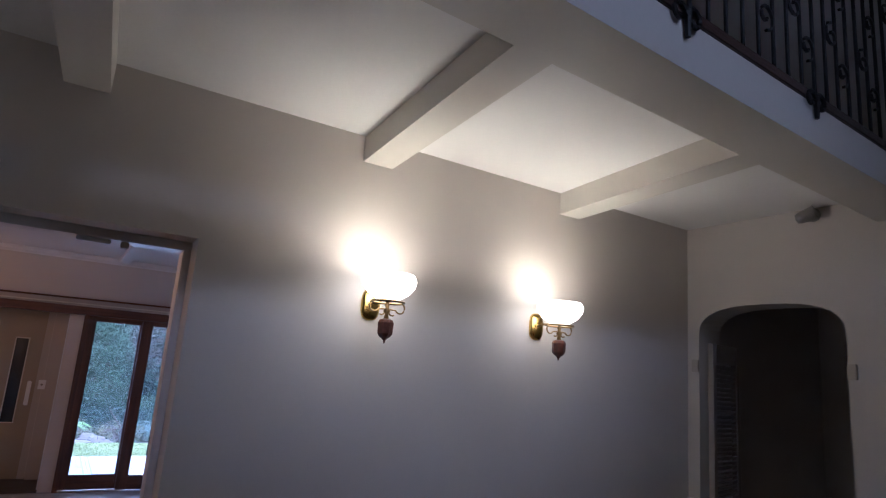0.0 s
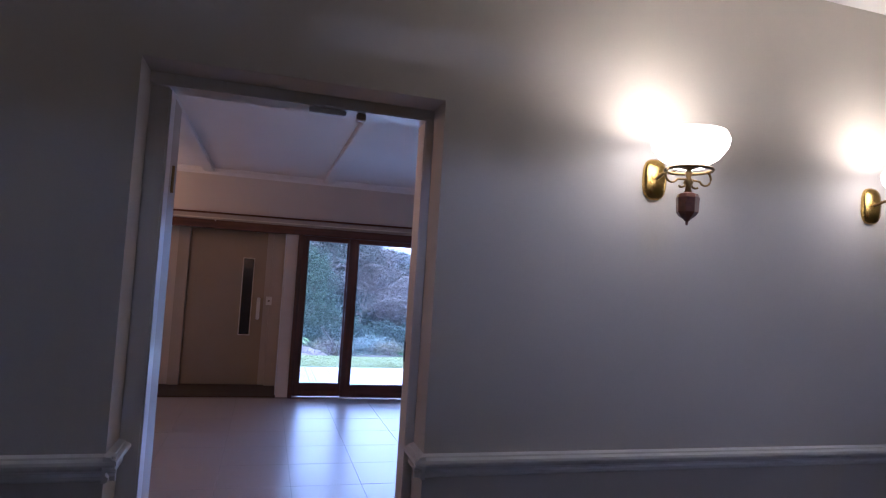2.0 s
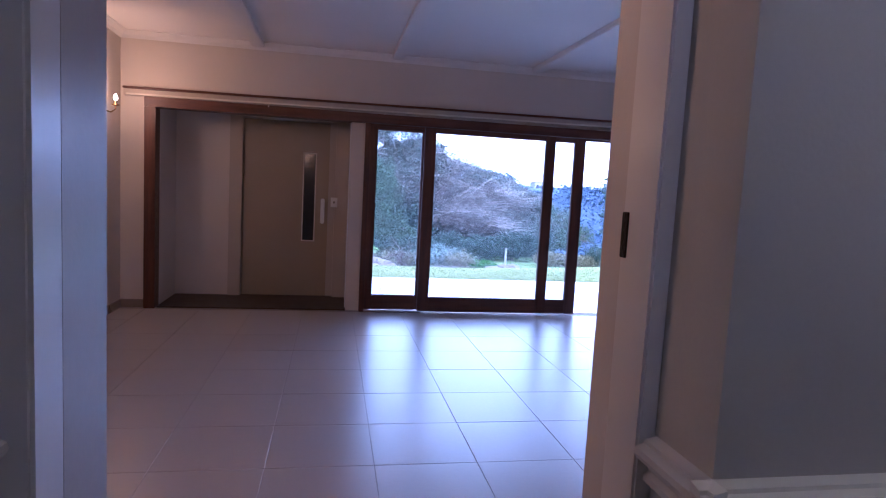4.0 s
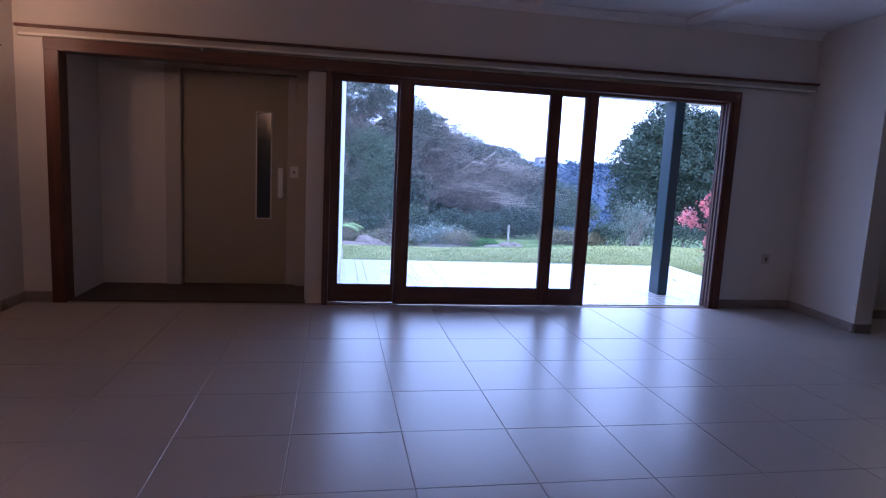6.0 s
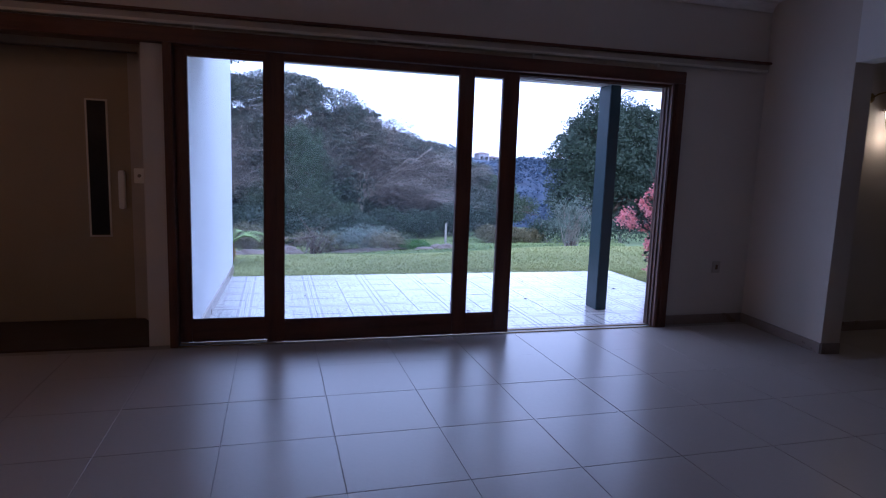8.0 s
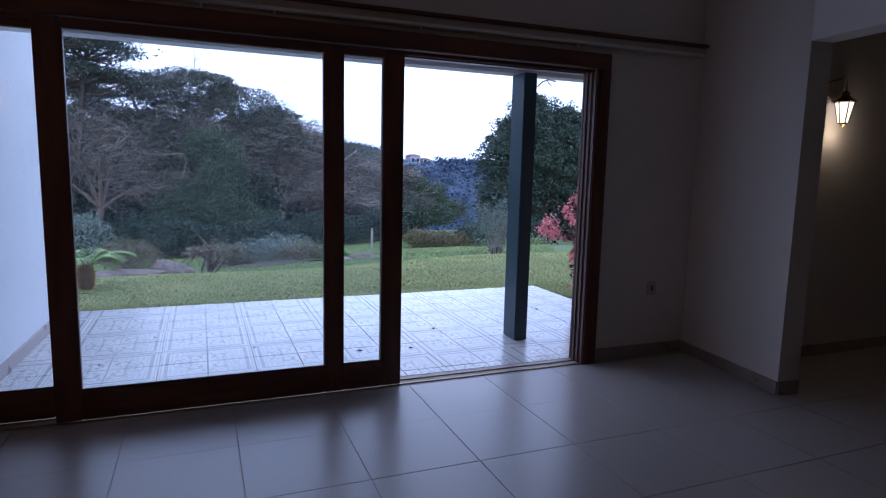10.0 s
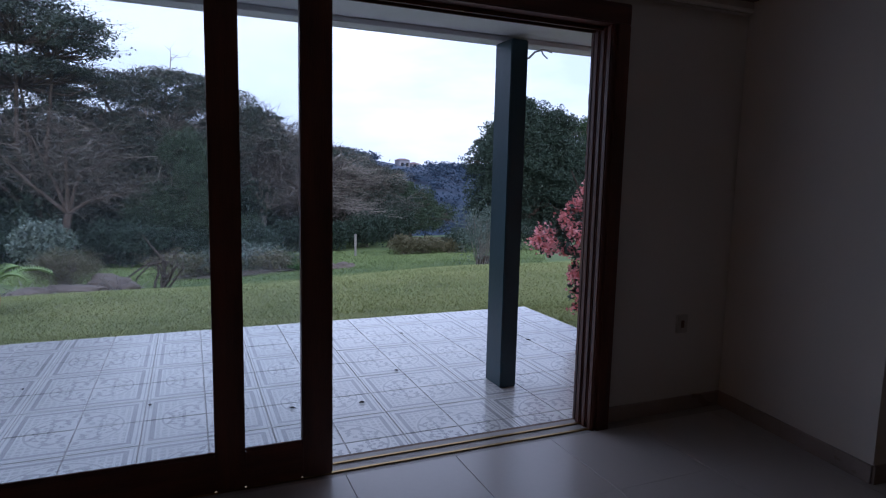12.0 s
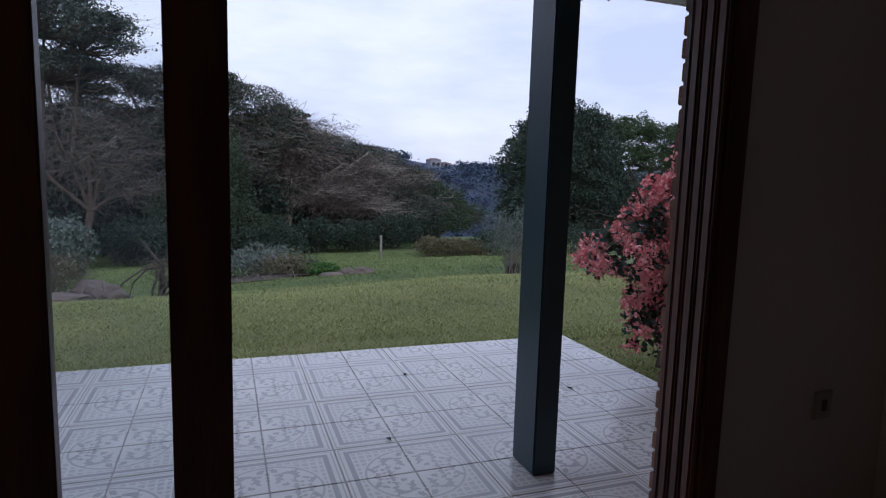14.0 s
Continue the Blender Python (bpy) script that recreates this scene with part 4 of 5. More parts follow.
def branches(bm, p, d, length, r, depth, spread, level=0.0, seg=5, kids=3, tips=None):
    """Recursive limbs; level flattens them as they go."""
    p, d = Vector(p), Vector(d).normalized()
    pts, rad = [p], [r]
    n = 4
    for i in range(n):
        j = Vector(rng.normal(size=3)) * 0.16
        d = (d + j).normalized()
        d.z = d.z * (1 - level * 0.35)
        d.normalize()
        p = p + d * (length / n)
        pts.append(p)
        rad.append(r * (1 - 0.5 * (i + 1) / n))
    tube(bm, pts, rad, seg if depth > 1 else 3)
    if depth <= 0:
        if tips is not None:
            tips.append(tuple(p))
        return
    for k in range(kids):
        f = 0.45 + 0.55 * (k + 1) / kids
        q = pts[min(n, int(round(f * n)))]
        nd = (d + Vector(rng.normal(size=3)) * spread).normalized()
        branches(bm, q, nd, length * rng.uniform(0.55, 0.8), r * 0.5, depth - 1, spread, level, seg, kids, tips)


def tree(name, base, label, leaf, blobs, n, size, trunk_r, limbs, category="tree", depth=2, aspect=0.6, flat=0.0, shell=0.55, lump=0.25, bark=None, under=0.35, kids=3, level=0.3, k=1.0, clump=0, squash=0.5, plates=0, twigs=0):
    """Tapered trunk with limbs towards each clump, and a crown of many leaves."""
    blobs = out_blobs(blobs, k)
    bx, by, bz = out(base, k)
    bz = gz1(bx, by)
    limbs, trunk_r, size, n = limbs * k if plates else max(limbs * k, min(b[2] for b in blobs) - bz), trunk_r * k, 0.50 * size * k ** 0.75, int(2.9 * n * k ** 0.5)
    t = thing(name, (bx, by, bz), label, category)
    bm = bmesh.new()
    top = Vector((bx, by, bz)) + Vector((0, 0, limbs))
    tube(bm, [(bx, by, bz - 0.4), (bx + 0.03, by, bz + limbs * 0.4), tuple(top)], [trunk_r * 1.4, trunk_r, trunk_r * 0.85], 9)
    for b in blobs:
        v = Vector(b[:3]) - top
        mid = top + v * 0.5 + Vector((0, 0, -0.12 * v.length)) + Vector(rng.normal(size=3)) * 0.1 * v.length
        tube(bm, [tuple(top), tuple(mid), b[:3]], [trunk_r * 0.6, trunk_r * 0.4, trunk_r * 0.18], 6)
        for j in range(3):
            dv = Vector(rng.normal(size=3))
            dv.z = abs(dv.z) * 0.4
            branches(bm, b[:3] if j else tuple(mid), dv, 0.6 * max(b[3], b[4]), trunk_r * 0.16, depth, 0.55, level, 4, kids)
    tr = link("trunk", bm, bark or BARK, None, "", True)
    tr.parent = t
    tr.matrix_parent_inverse = t.matrix_world.inverted()
    if clump:
        subs = []
        for b in blobs:
            for _ in range(clump):
                d = rng.normal(size=3)
                d /= np.linalg.norm(d)
                q = np.array(b[:3]) + d * np.array(b[3:]) * rng.uniform(0.72, 0.95)
                s = rng.uniform(0.20, 0.34)
                subs.append((*q, b[3] * s, b[4] * s, max(b[5] * s * squash, 0.1 * k)))
        blobs = list(blobs) + subs
    if plates:
        pts, bm = [], bmesh.new()
        for b in blobs:
            ph = rng.uniform(0, 6.28, 3)
            for _ in range(int(plates * b[3] * b[4])):
                a, r = rng.uniform(0, 6.28), rng.random() ** 0.5
                r *= 1 + 0.18 * math.sin(3 * a + ph[0]) + 0.12 * math.sin(7 * a + ph[1])
                c = np.array(b[:3]) + np.array((b[3] * r * math.cos(a), b[4] * r * math.sin(a), b[5] * (1.1 - 1.3 * r * r) + rng.normal() * 0.10 * b[5]))
                s = k * rng.uniform(0.10, 0.22)
                pts.append(c + rng.normal(size=(46, 3)) * np.array((s, s, 0.28 * s)))
                if rng.random() < 0.35:
                    o = np.array(b[:3]) - np.array((0, 0, b[5] * 0.9))
                    q = o + (c - o) * 0.55 + rng.normal(size=3) * 0.06 * k - np.array((0, 0, 0.10 * k * r))
                    tube(bm, [tuple(o), tuple(q), tuple(c)], [0.022 * k, 0.014 * k, 0.004 * k], 4)
        quads("crown", np.concatenate(pts), size, leaf, t, aspect, flat)
        lb = link("limbs", bm, bark or BARK, None)
        lb.parent = t
        lb.matrix_parent_inverse = t.matrix_world.inverted()
    elif n:
        quads("crown", blob_points(blobs, n, shell, lump, under), size, leaf, t, aspect, flat)
    if twigs:
        tagged(quads("twig_crown", blob_points(blobs, int(twigs), 0.86, lump, under), 0.16 * k, TWIGS, t, 0.045, 0.2, "fine grey-brown bare twigs"), kind="stuff")
    return t


EYE = np.array((2.635, 6.848, 1.235))


def out(p, k):
    """A point moved k times as far from the terrace door."""
    return tuple(EYE + (np.array(p) - EYE) * k)


def out_blobs(blobs, k):
    return [(*out(b[:3], k), *(r * k for r in b[3:])) for b in blobs]


def gz1(x, y):
    return float(ground_z(x, y))


# dark round tree
tree("evergreen_tree", (14.6, 27, gz1(14.6, 27)), "dense dark green broad tree at the lawn's far edge", LEAF_DARK,
     [(14.3, 27, 2.7, 1.3, 1.3, 1.4), (13.2, 26.7, 1.6, 1.2, 1.2, 1.2), (15.6, 27, 1.9, 1.5, 1.3, 1.3), (15.5, 27.2, 2.75, 1.15, 1.1, 1.15), (13.5, 26.9, 2.25, 1.0, 1.0, 1.0), (13.1, 26.5, 0.3, 1.2, 1.1, 1.0), (15.2, 26.4, 0.6, 1.5, 1.1, 1.1), (16.6, 27, 0.5, 1.2, 1.2, 1.2), (14.2, 26.3, 1.6, 1.2, 1.0, 1.0), (14, 26.6, -0.9, 1.9, 1.0, 0.7), (16, 26.6, -0.8, 1.7, 1.0, 0.8)], 34000, 0.112, 0.22, 1.4, lump=0.26, k=3.0, clump=12, squash=0.85, flat=0.15)
tree("feathery_tree", (24.4, 34, gz1(24.4, 34)), "light green feathery tree behind the dark tree", LEAF_FEATHER,
     [(21.9, 34, 3.5, 1.2, 1.0, 0.7), (23.3, 34, 3.8, 1.3, 1.0, 0.75), (25.0, 34, 3.5, 1.4, 1.0, 0.7), (26.6, 34, 3.7, 1.2, 1, 0.7), (22.6, 34, 2.4, 1.6, 1, 0.8), (24.6, 34, 2.2, 1.7, 1, 0.9), (26.6, 34, 2.3, 1.6, 1, 0.9), (21.2, 34, 1.8, 1.3, 1, 0.9)], 14000, 0.12, 0.16, 3.5, flat=0.5, lump=0.35, k=2.6, clump=6, squash=0.6)
tree("dark_bank_tree", (22.5, 32.5, gz1(22.5, 32.5)), "dark bushy tree behind the lawn", LEAF_DARK,
     [(19, 31.5, -0.6, 2.2, 1.2, 1.6), (22, 31.5, -0.2, 2.2, 1.2, 1.7), (25, 31.5, -0.3, 2.2, 1.2, 1.8)], 9000, 0.13, 0.2, 1.0, k=2.6)

# large umbrella tree near the house side
tree("umbrella_tree", (-0.25, 20.2, gz1(-0.25, 20.2)), "large flat-topped spreading tree with dark layered foliage", LEAF_UMB,
     [(-1.9, 20, 4.2, 2.4, 1.8, 0.42), (-0.4, 20, 3.75, 1.5, 1.3, 0.30), (-2.8, 20.5, 3.2, 2.0, 1.4, 0.4), (-0.5, 20.4, 2.95, 1.5, 1.3, 0.28), (-2.6, 19.8, 2.2, 1.4, 1.2, 0.3), (0.15, 20.1, 3.45, 0.85, 0.8, 0.2)], 0, 0.068, 0.11, 0.8, flat=0.55, depth=3, lump=0.3, level=0.9, k=2.37, bark=BARK, plates=24)
# crown line behind it
tree("woodland_tree", (1.5, 26, gz1(1.5, 26)), "broad crowned tree in the dark wood", LEAF_UMB,
     [(0.2, 26, 3.2, 1.6, 1.4, 0.75), (1.7, 26, 3.35, 1.6, 1.4, 0.75), (3.1, 26, 3.0, 1.5, 1.3, 0.7), (4.2, 26, 2.65, 1.0, 0.9, 0.5), (0.6, 25.6, 1.9, 2.0, 1.0, 0.9), (2.6, 25.6, 1.7, 2.0, 1.0, 0.9), (4.2, 26, 2.1, 1.3, 1.1, 0.7)], 26000, 0.07, 0.22, 2.0, flat=0.5, depth=3, lump=0.10, k=1.78, clump=12, squash=0.6, bark=TWIG, twigs=9000)
tree("woodland_tree", (-4.5, 25, gz1(-4.5, 25)), "broad crowned tree in the dark wood", LEAF_UMB,
     [(-6.5, 25, 2.9, 2.2, 1.5, 1.0), (-4.2, 25, 3.1, 2.2, 1.5, 0.9), (-2.2, 25, 2.6, 2.0, 1.3, 0.9), (-4.5, 24.6, 1.2, 3.2, 1.2, 1.1)], 16000, 0.08, 0.22, 2.0, flat=0.4, k=1.8, clump=12, squash=0.6, bark=TWIG, twigs=5000)
# deeper wood that closes the gaps between the crowns
for x0, zt in ((-9.0, 2.7), (-6.6, 3.0), (-4.4, 3.0), (-2.2, 2.9), (-0.2, 2.85), (1.6, 2.95), (3.3, 2.6), (4.9, 1.9), (6.6, 1.3), (8.4, 0.5)):
    tree("woodland_tree", (x0, 28.5, gz1(x0, 28.5)), "dense dark tree deep in the wood", LEAF_DARK,
         [(x0, 28.5, zt - 0.8, 1.35, 0.9, 0.85), (x0 + 0.3, 28.3, zt - 2.1, 1.5, 0.9, 1.1), (x0 - 0.2, 28.2, zt - 3.6, 1.4, 0.8, 1.0)], 3600, 0.15, 0.2, 1.0, depth=1, lump=0.2, k=1.72, under=1.0, kids=2)
# creeper-clad tree
tree("creeper_clad_tree", (2.55, 21.4, gz1(2.55, 21.4)), "tree overgrown with bright green creeper", LEAF_MID,
     [(2.35, 21.6, 1.6, 0.6, 0.5, 0.5), (2.6, 21.2, 0.95, 0.5, 0.5, 0.7), (2.45, 21.0, 0.2, 0.7, 0.55, 0.6), (3.1, 21, -0.2, 0.8, 0.5, 0.45), (1.7, 21.2, 0.3, 0.6, 0.5, 0.6)], 12000, 0.05, 0.14, 1.0, lump=0.4, k=2.0)


def bare_tree(base, label, tips, n, r, fine=3200, k=1.0, wood=None):
    """Spreading leafless tree: long limbs that fork into fine pale twigs."""
    base, tips, r = out(base, k), [out(p, k) for p in tips], r * k
    base = (base[0], base[1], gz1(base[0], base[1]))
    t = thing("bare_tree", base, label, "tree")
    bm = bmesh.new()
    b = Vector(base)
    fork = b + Vector((0.2, 0, 1.1)) * k
    tube(bm, [tuple(b - Vector((0, 0, 0.4))), tuple(b + Vector((0.05, 0, 0.5))), tuple(fork)], [r * 1.4, r, r * 0.9], 8)
    for tip in tips:
        v = Vector(tip) - fork
        pts = [fork]
        for s in (0.33, 0.66, 1.0):
            pts.append(fork + v * s + Vector((0, 0, 0.16 * math.sin(math.pi * s) * v.length)) + Vector(rng.normal(size=3)) * 0.05 * v.length)
        tube(bm, [tuple(p) for p in pts], [r * 0.55, r * 0.38, r * 0.25, r * 0.1], 6)
        for _ in range(n):
            q = pts[1] + (pts[3] - pts[1]) * rng.random() + Vector((0, 0, 0.05))
            d = v.normalized() * 0.9 + Vector((rng.normal() * 0.6, rng.normal() * 0.6, rng.normal() * 0.25 + 0.12))
            branches(bm, tuple(q), d, k * rng.uniform(0.4, 0.8), r * 0.10, 3, 0.42, 0.8, 4, 3)
    fz = np.array([tuple(fork)])
    ends = [np.array(tip) for tip in tips]
    cl = np.concatenate([fz + (e - fz) * rng.uniform(0.35, 1.05, (fine, 1)) + rng.normal(size=(fine, 3)) * k * np.array((0.42, 0.4, 0.26)) * rng.uniform(0.3, 1.2, (fine, 1)) + k * np.array((0, 0, 0.15)) for e in ends])
    tagged(quads("twig_crown", cl, 0.13 * k, TWIGS, t, 0.05, 0.25, "fine brown-grey twig crown"), kind="stuff")
    tr = link("trunk", bm, wood or TWIG, None)
    tr.parent = t
    tr.matrix_parent_inverse = t.matrix_world.inverted()
    return t


bare_tree((4.2, 24.6, gz1(4.2, 24.6)), "spreading leafless tree with fine pale grey twigs", [(5.2, 24.2, 2.2), (6.6, 24.3, 1.3), (7.6, 25, 0.9), (4.0, 24.0, 2.0), (5.9, 23.6, 0.5), (6.9, 24.0, 0.1), (3.0, 24, 1.2), (8.3, 26, 1.0)], 14, 0.14, 2600, 1.93)
bare_tree((1.2, 23.4, gz1(1.2, 23.4)), "leafless tree among the dark wood", [(0.2, 23, 1.9), (2.2, 23, 2.2), (-0.6, 23, 0.9), (3.2, 22.8, 1.2)], 7, 0.12, 1900, 2.0)
bare_tree((-0.1, 20.7, gz1(-0.1, 20.7)), "gnarled tree with thick dark forked limbs", [(-1.5, 20.6, 1.5), (0.8, 20.6, 1.35), (-0.9, 20.8, 2.0), (0.1, 20.5, 2.0), (1.3, 20.8, 0.7)], 4, 0.085, 700, 2.0, BARK)
# wood behind the bare tree, falling to the right
tree("woodland_tree", (6.4, 30, gz1(6.4, 30)), "brown-tinged spreading tree in the wood", LEAF_UMB,
     [(4.6, 29, 2.2, 1.4, 1.1, 0.7), (6.2, 30, 1.9, 1.6, 1.2, 0.75), (7.8, 30, 1.4, 1.6, 1.2, 0.8), (9.3, 30.5, 0.7, 1.5, 1.2, 0.8), (6.2, 29, 0.5, 2.4, 1.0, 0.9), (8.6, 29.5, -0.2, 2.2, 1.0, 0.8)], 22000, 0.075, 0.2, 2.4, flat=0.45, depth=3, lump=0.12, k=1.6, clump=10, squash=0.7, bark=TWIG, twigs=9000)
tree("slope_tree", (13.6, 38, gz1(13.6, 38)), "green domed tree on the slope", LEAF_MID,
     [(11.8, 37, 0.3, 1.6, 1.2, 1.0), (13.4, 38, -0.3, 1.7, 1.2, 1.0), (15.0, 38.5, -1.1, 1.6, 1.1, 0.8), (12.5, 36.5, -1.2, 2.2, 1.0, 0.9)], 12000, 0.1, 0.2, 1.6, k=1.5, clump=9, squash=0.7)


def shrub(name, x, y, r, h, label, leaf, n, size, category="shrub", aspect=0.5, stems=7, flat=0.0, z=None, under=0.2, lump=0.3, k=1.0):
    x, y, _ = out((x, y, 0), k)
    r, h, size, n = r * k, h * k, 0.75 * size * k ** 0.75, int(1.7 * n * k ** 0.5)
    z = gz1(x, y) if z is None else z
    t = thing(name, (x, y, z), label, category)
    bm = bmesh.new()
    for _ in range(stems):
        a = rng.uniform(0, 6.28)
        e = Vector((math.cos(a) * r * rng.uniform(0.4, 0.9), math.sin(a) * r * rng.uniform(0.4, 0.9), h * rng.uniform(0.6, 0.95)))
        o = Vector((rng.normal(), rng.normal(), 0)) * 0.12 * r
        w = 0.008 if stems > 20 else 0.018
        tube(bm, [(x + o.x, y + o.y, z - 0.05), (x + o.x + e.x * 0.4, y + o.y + e.y * 0.4, z + e.z * 0.6), (x + e.x, y + e.y, z + e.z)], [w, w * 0.7, w * 0.3], 4)
    part_ = link("stems", bm, TWIG, None)
    part_.parent = t
    part_.matrix_parent_inverse = t.matrix_world.inverted()
    quads("foliage", blob_points([(x, y, z + h * 0.5, r, r * 0.8, h * 0.5)], n, 0.3, lump, under), size, leaf, t, aspect, flat)
    return t


# dark undergrowth filling the wood
for k, (x, y, r, h) in enumerate(((-6.5, 23.5, 1.7, 2.6), (-4.3, 23.3, 1.6, 2.4), (-2.4, 23.6, 1.5, 2.8), (-0.6, 24.2, 1.5, 2.9), (1.2, 24.6, 1.5, 2.9), (3.0, 25.0, 1.5, 2.9), (4.8, 26.8, 1.5, 2.9), (6.6, 27.8, 1.4, 2.6), (8.2, 28.6, 1.4, 2.2), (10.2, 31.5, 1.5, 2.2))):
    shrub("thicket", x, y, r, h, "dark tangled undergrowth thicket below the trees", LEAF_DARK, 4200, 0.08, "thicket", 0.5, 12, 0.0, None, 0.9, k=1.85)

# hedge line under the wood
for x, y, r, h, lab, lf, n in ((5.3, 25.6, 0.8, 1.0, "dark rounded shrub under the wood", LEAF_DARK, 3500), (6.5, 25.8, 0.75, 0.95, "dark rounded shrub beside a timber post", LEAF_DARK, 3500), (8.0, 26.6, 0.95, 1.15, "dark rounded hedge shrub", LEAF_DARK, 4000), (3.9, 24.2, 0.9, 1.0, "dark low shrub under the bare tree", LEAF_DARK, 3500), (2.4, 24, 1.0, 1.0, "dark low shrub in the wood", LEAF_DARK, 3500), (0.8, 23.6, 1.1, 1.2, "dark low shrub in the wood", LEAF_DARK, 3500), (-1.6, 23, 1.2, 1.3, "dark low shrub in the wood", LEAF_DARK, 3500), (9.6, 29, 1.2, 1.4, "dark green shrub above the slope", LEAF_DARK, 3500),
                            (11.1, 31.5, 0.75, 0.85, "russet and green shrub at the lawn's edge", LEAF_DRY, 3500), (12.2, 31.6, 0.8, 0.75, "russet and green shrub at the lawn's edge", LEAF_DRY, 3500), (13.3, 31.8, 0.75, 0.7, "russet and green shrub at the lawn's edge", LEAF_DRY, 3000),
                            # added dark shrubs stand for the black shade under the evergreen
                            (13.9, 31.5, 0.9, 1.2, "dark shrub added as the shade below the evergreen tree", LEAF_DARK, 2200), (15.2, 31.7, 1.0, 1.3, "dark shrub added as the shade below the evergreen tree", LEAF_DARK, 2200), (16.6, 31.4, 1.0, 1.3, "dark shrub added as the shade below the evergreen tree", LEAF_DARK, 2200), (18.0, 31.0, 1.0, 1.3, "dark shrub added as the shade below the evergreen tree", LEAF_DARK, 2200), (19.5, 30.6, 1.0, 1.3, "dark shrub added as the shade below the evergreen tree", LEAF_DARK, 2200),
                            (0.05, 18.3, 0.48, 0.9, "grey-green bushy shrub with pale leaves", LEAF_GREY, 1500), (-1.1, 18.2, 0.6, 0.7, "dark broad-leaved shrub under the tree", LEAF_DARK, 1800), (-2.2, 18.0, 0.7, 0.8, "dark broad-leaved shrub under the tree", LEAF_DARK, 1800)):
    shrub("shrub", x, y, r, h, lab, lf, n, 0.055, k=1.08 if lf is LEAF_DRY else 1.09 if 13.4 < x < 20 else 2.0 if y < 19 else 1.6)
# wispy grey shrub with its stump
sx, sy = 7.75, 17.0
sz = gz1(sx, sy)
ws = shrub("wispy_shrub", sx, sy, 0.56, 1.25, "wispy grey-green shrub growing from an old stump", LEAF_GREY, 2100, 0.045, aspect=0.22, stems=60, lump=0.5)
bm = bmesh.new()
lathe(bm, [(0.15, -0.1), (0.14, 0.05), (0.13, 0.16), (0.135, 0.22), (0.09, 0.235), (0.0, 0.22)], 14)
for v in bm.verts:
    v.co += Vector(noise.noise_vector(v.co * 9)) * 0.02
part("stump", bm, BARK, ws, "weathered stump")
# twig clump and dead shrub near the lawn
dx, dy = 1.66, 17.0
ds = thing("dead_shrub", Matrix.Translation((dx, dy, gz1(dx, dy))) @ Matrix.Scale(1.45, 4), "dead gnarled shrub with twisted bare stems", "shrub")
bm = bmesh.new()
for k in range(9):
    p, pts, w = Vector((rng.normal() * 0.05, rng.normal() * 0.05, -0.04)), [], rng.uniform(0.014, 0.026)
    d = Vector((0.28 + rng.normal() * 0.12, rng.normal() * 0.1, 0.9))
    for i in range(7):
        pts.append(tuple(p))
        d = (d + Vector((rng.normal() * 0.28, rng.normal() * 0.25, 0.1))).normalized()
        p = p + d * rng.uniform(0.05, 0.085)
    tube(bm, pts, [w * (1 - 0.09 * i) for i in range(7)], 6)
    for _ in range(3):
        branches(bm, pts[rng.integers(3, 7)], (rng.normal(), rng.normal(), 0.3 + rng.random() * 0.7), rng.uniform(0.10, 0.2), 0.006, 2, 0.5, 0.0, 4, 2)
for sx_ in (-0.42, -0.30):
    tube(bm, [(0.1, 0, 0.34), (sx_ * 0.4, 0.02, 0.30), (sx_ * 0.85, 0.0, 0.16), (sx_, 0.0, -0.03)], [0.010, 0.011, 0.010, 0.008], 5)
tube(bm, [(0.06, 0, 0.3), (-0.05, 0, 0.46), (-0.14, 0.03, 0.58), (-0.19, 0.0, 0.66)], [0.014, 0.012, 0.010, 0.005], 5)
part("stems", bm, BARK, ds)
shrub("grass_clump", 0.42, 16.0, 0.5, 0.62, "russet ornamental grass clump beside the rocks", LEAF_DRY, 2600, 0.075, "grass", 0.06, 60, z=gz1(0.42, 16.0) + 0.05)


def rock(x, y, rx, ry, rz, label):
    if y > 16:
        k = 1.2
        x, y, rx, ry, rz = *out((x, y, 0), k)[:2], rx * k, ry * k, rz * k
    bm = bmesh.new()
    bmesh.ops.create_icosphere(bm, subdivisions=3, radius=1.0)
    off = Vector((x * 3.1, y * 1.7, 0))
    for v in bm.verts:
        v.co *= 1 + 0.35 * noise.noise(v.co * 1.3 + off) + 0.12 * noise.noise(v.co * 4 + off)
        v.co = Vector((v.co.x * rx, v.co.y * ry, max(v.co.z, -0.4) * rz))
    ob = link("rock", bm, ROCK)
    ob.location = (x, y, gz1(x, y) + rz * 0.3)
    return tagged(ob, label, "rock", "garden rocks")


for r_ in ((1.0, 15.7, 0.30, 0.22, 0.22, "reddish sandstone rock beside the lawn"), (0.62, 15.3, 0.46, 0.22, 0.11, "flat dark reddish rock beside the lawn"), (1.28, 15.5, 0.15, 0.12, 0.12, "small reddish rock beside the lawn"), (0.12, 15.2, 0.26, 0.18, 0.10, "low reddish rock beside the lawn"),
           (4.35, 17.1, 0.20, 0.14, 0.06, "flat pale rock edging the bed"), (4.65, 17.2, 0.15, 0.12, 0.10, "brown rock edging the bed"), (4.9, 17.3, 0.16, 0.12, 0.10, "brown rock edging the bed"), (5.1, 17.6, 0.12, 0.1, 0.07, "small brown rock edging the bed")):
    rock(*r_)
shrub("leafy_groundcover", 4.25, 17.6, 0.32, 0.22, "bright green leafy groundcover beside rocks", LEAF_BRIGHT, 1500, 0.035, "plant", k=1.2)
SOIL = mat("dry_mulched_soil", (0.10, 0.078, 0.058), 0.95, vary=0.3, scale=6, bump=0.9, bscale=30)


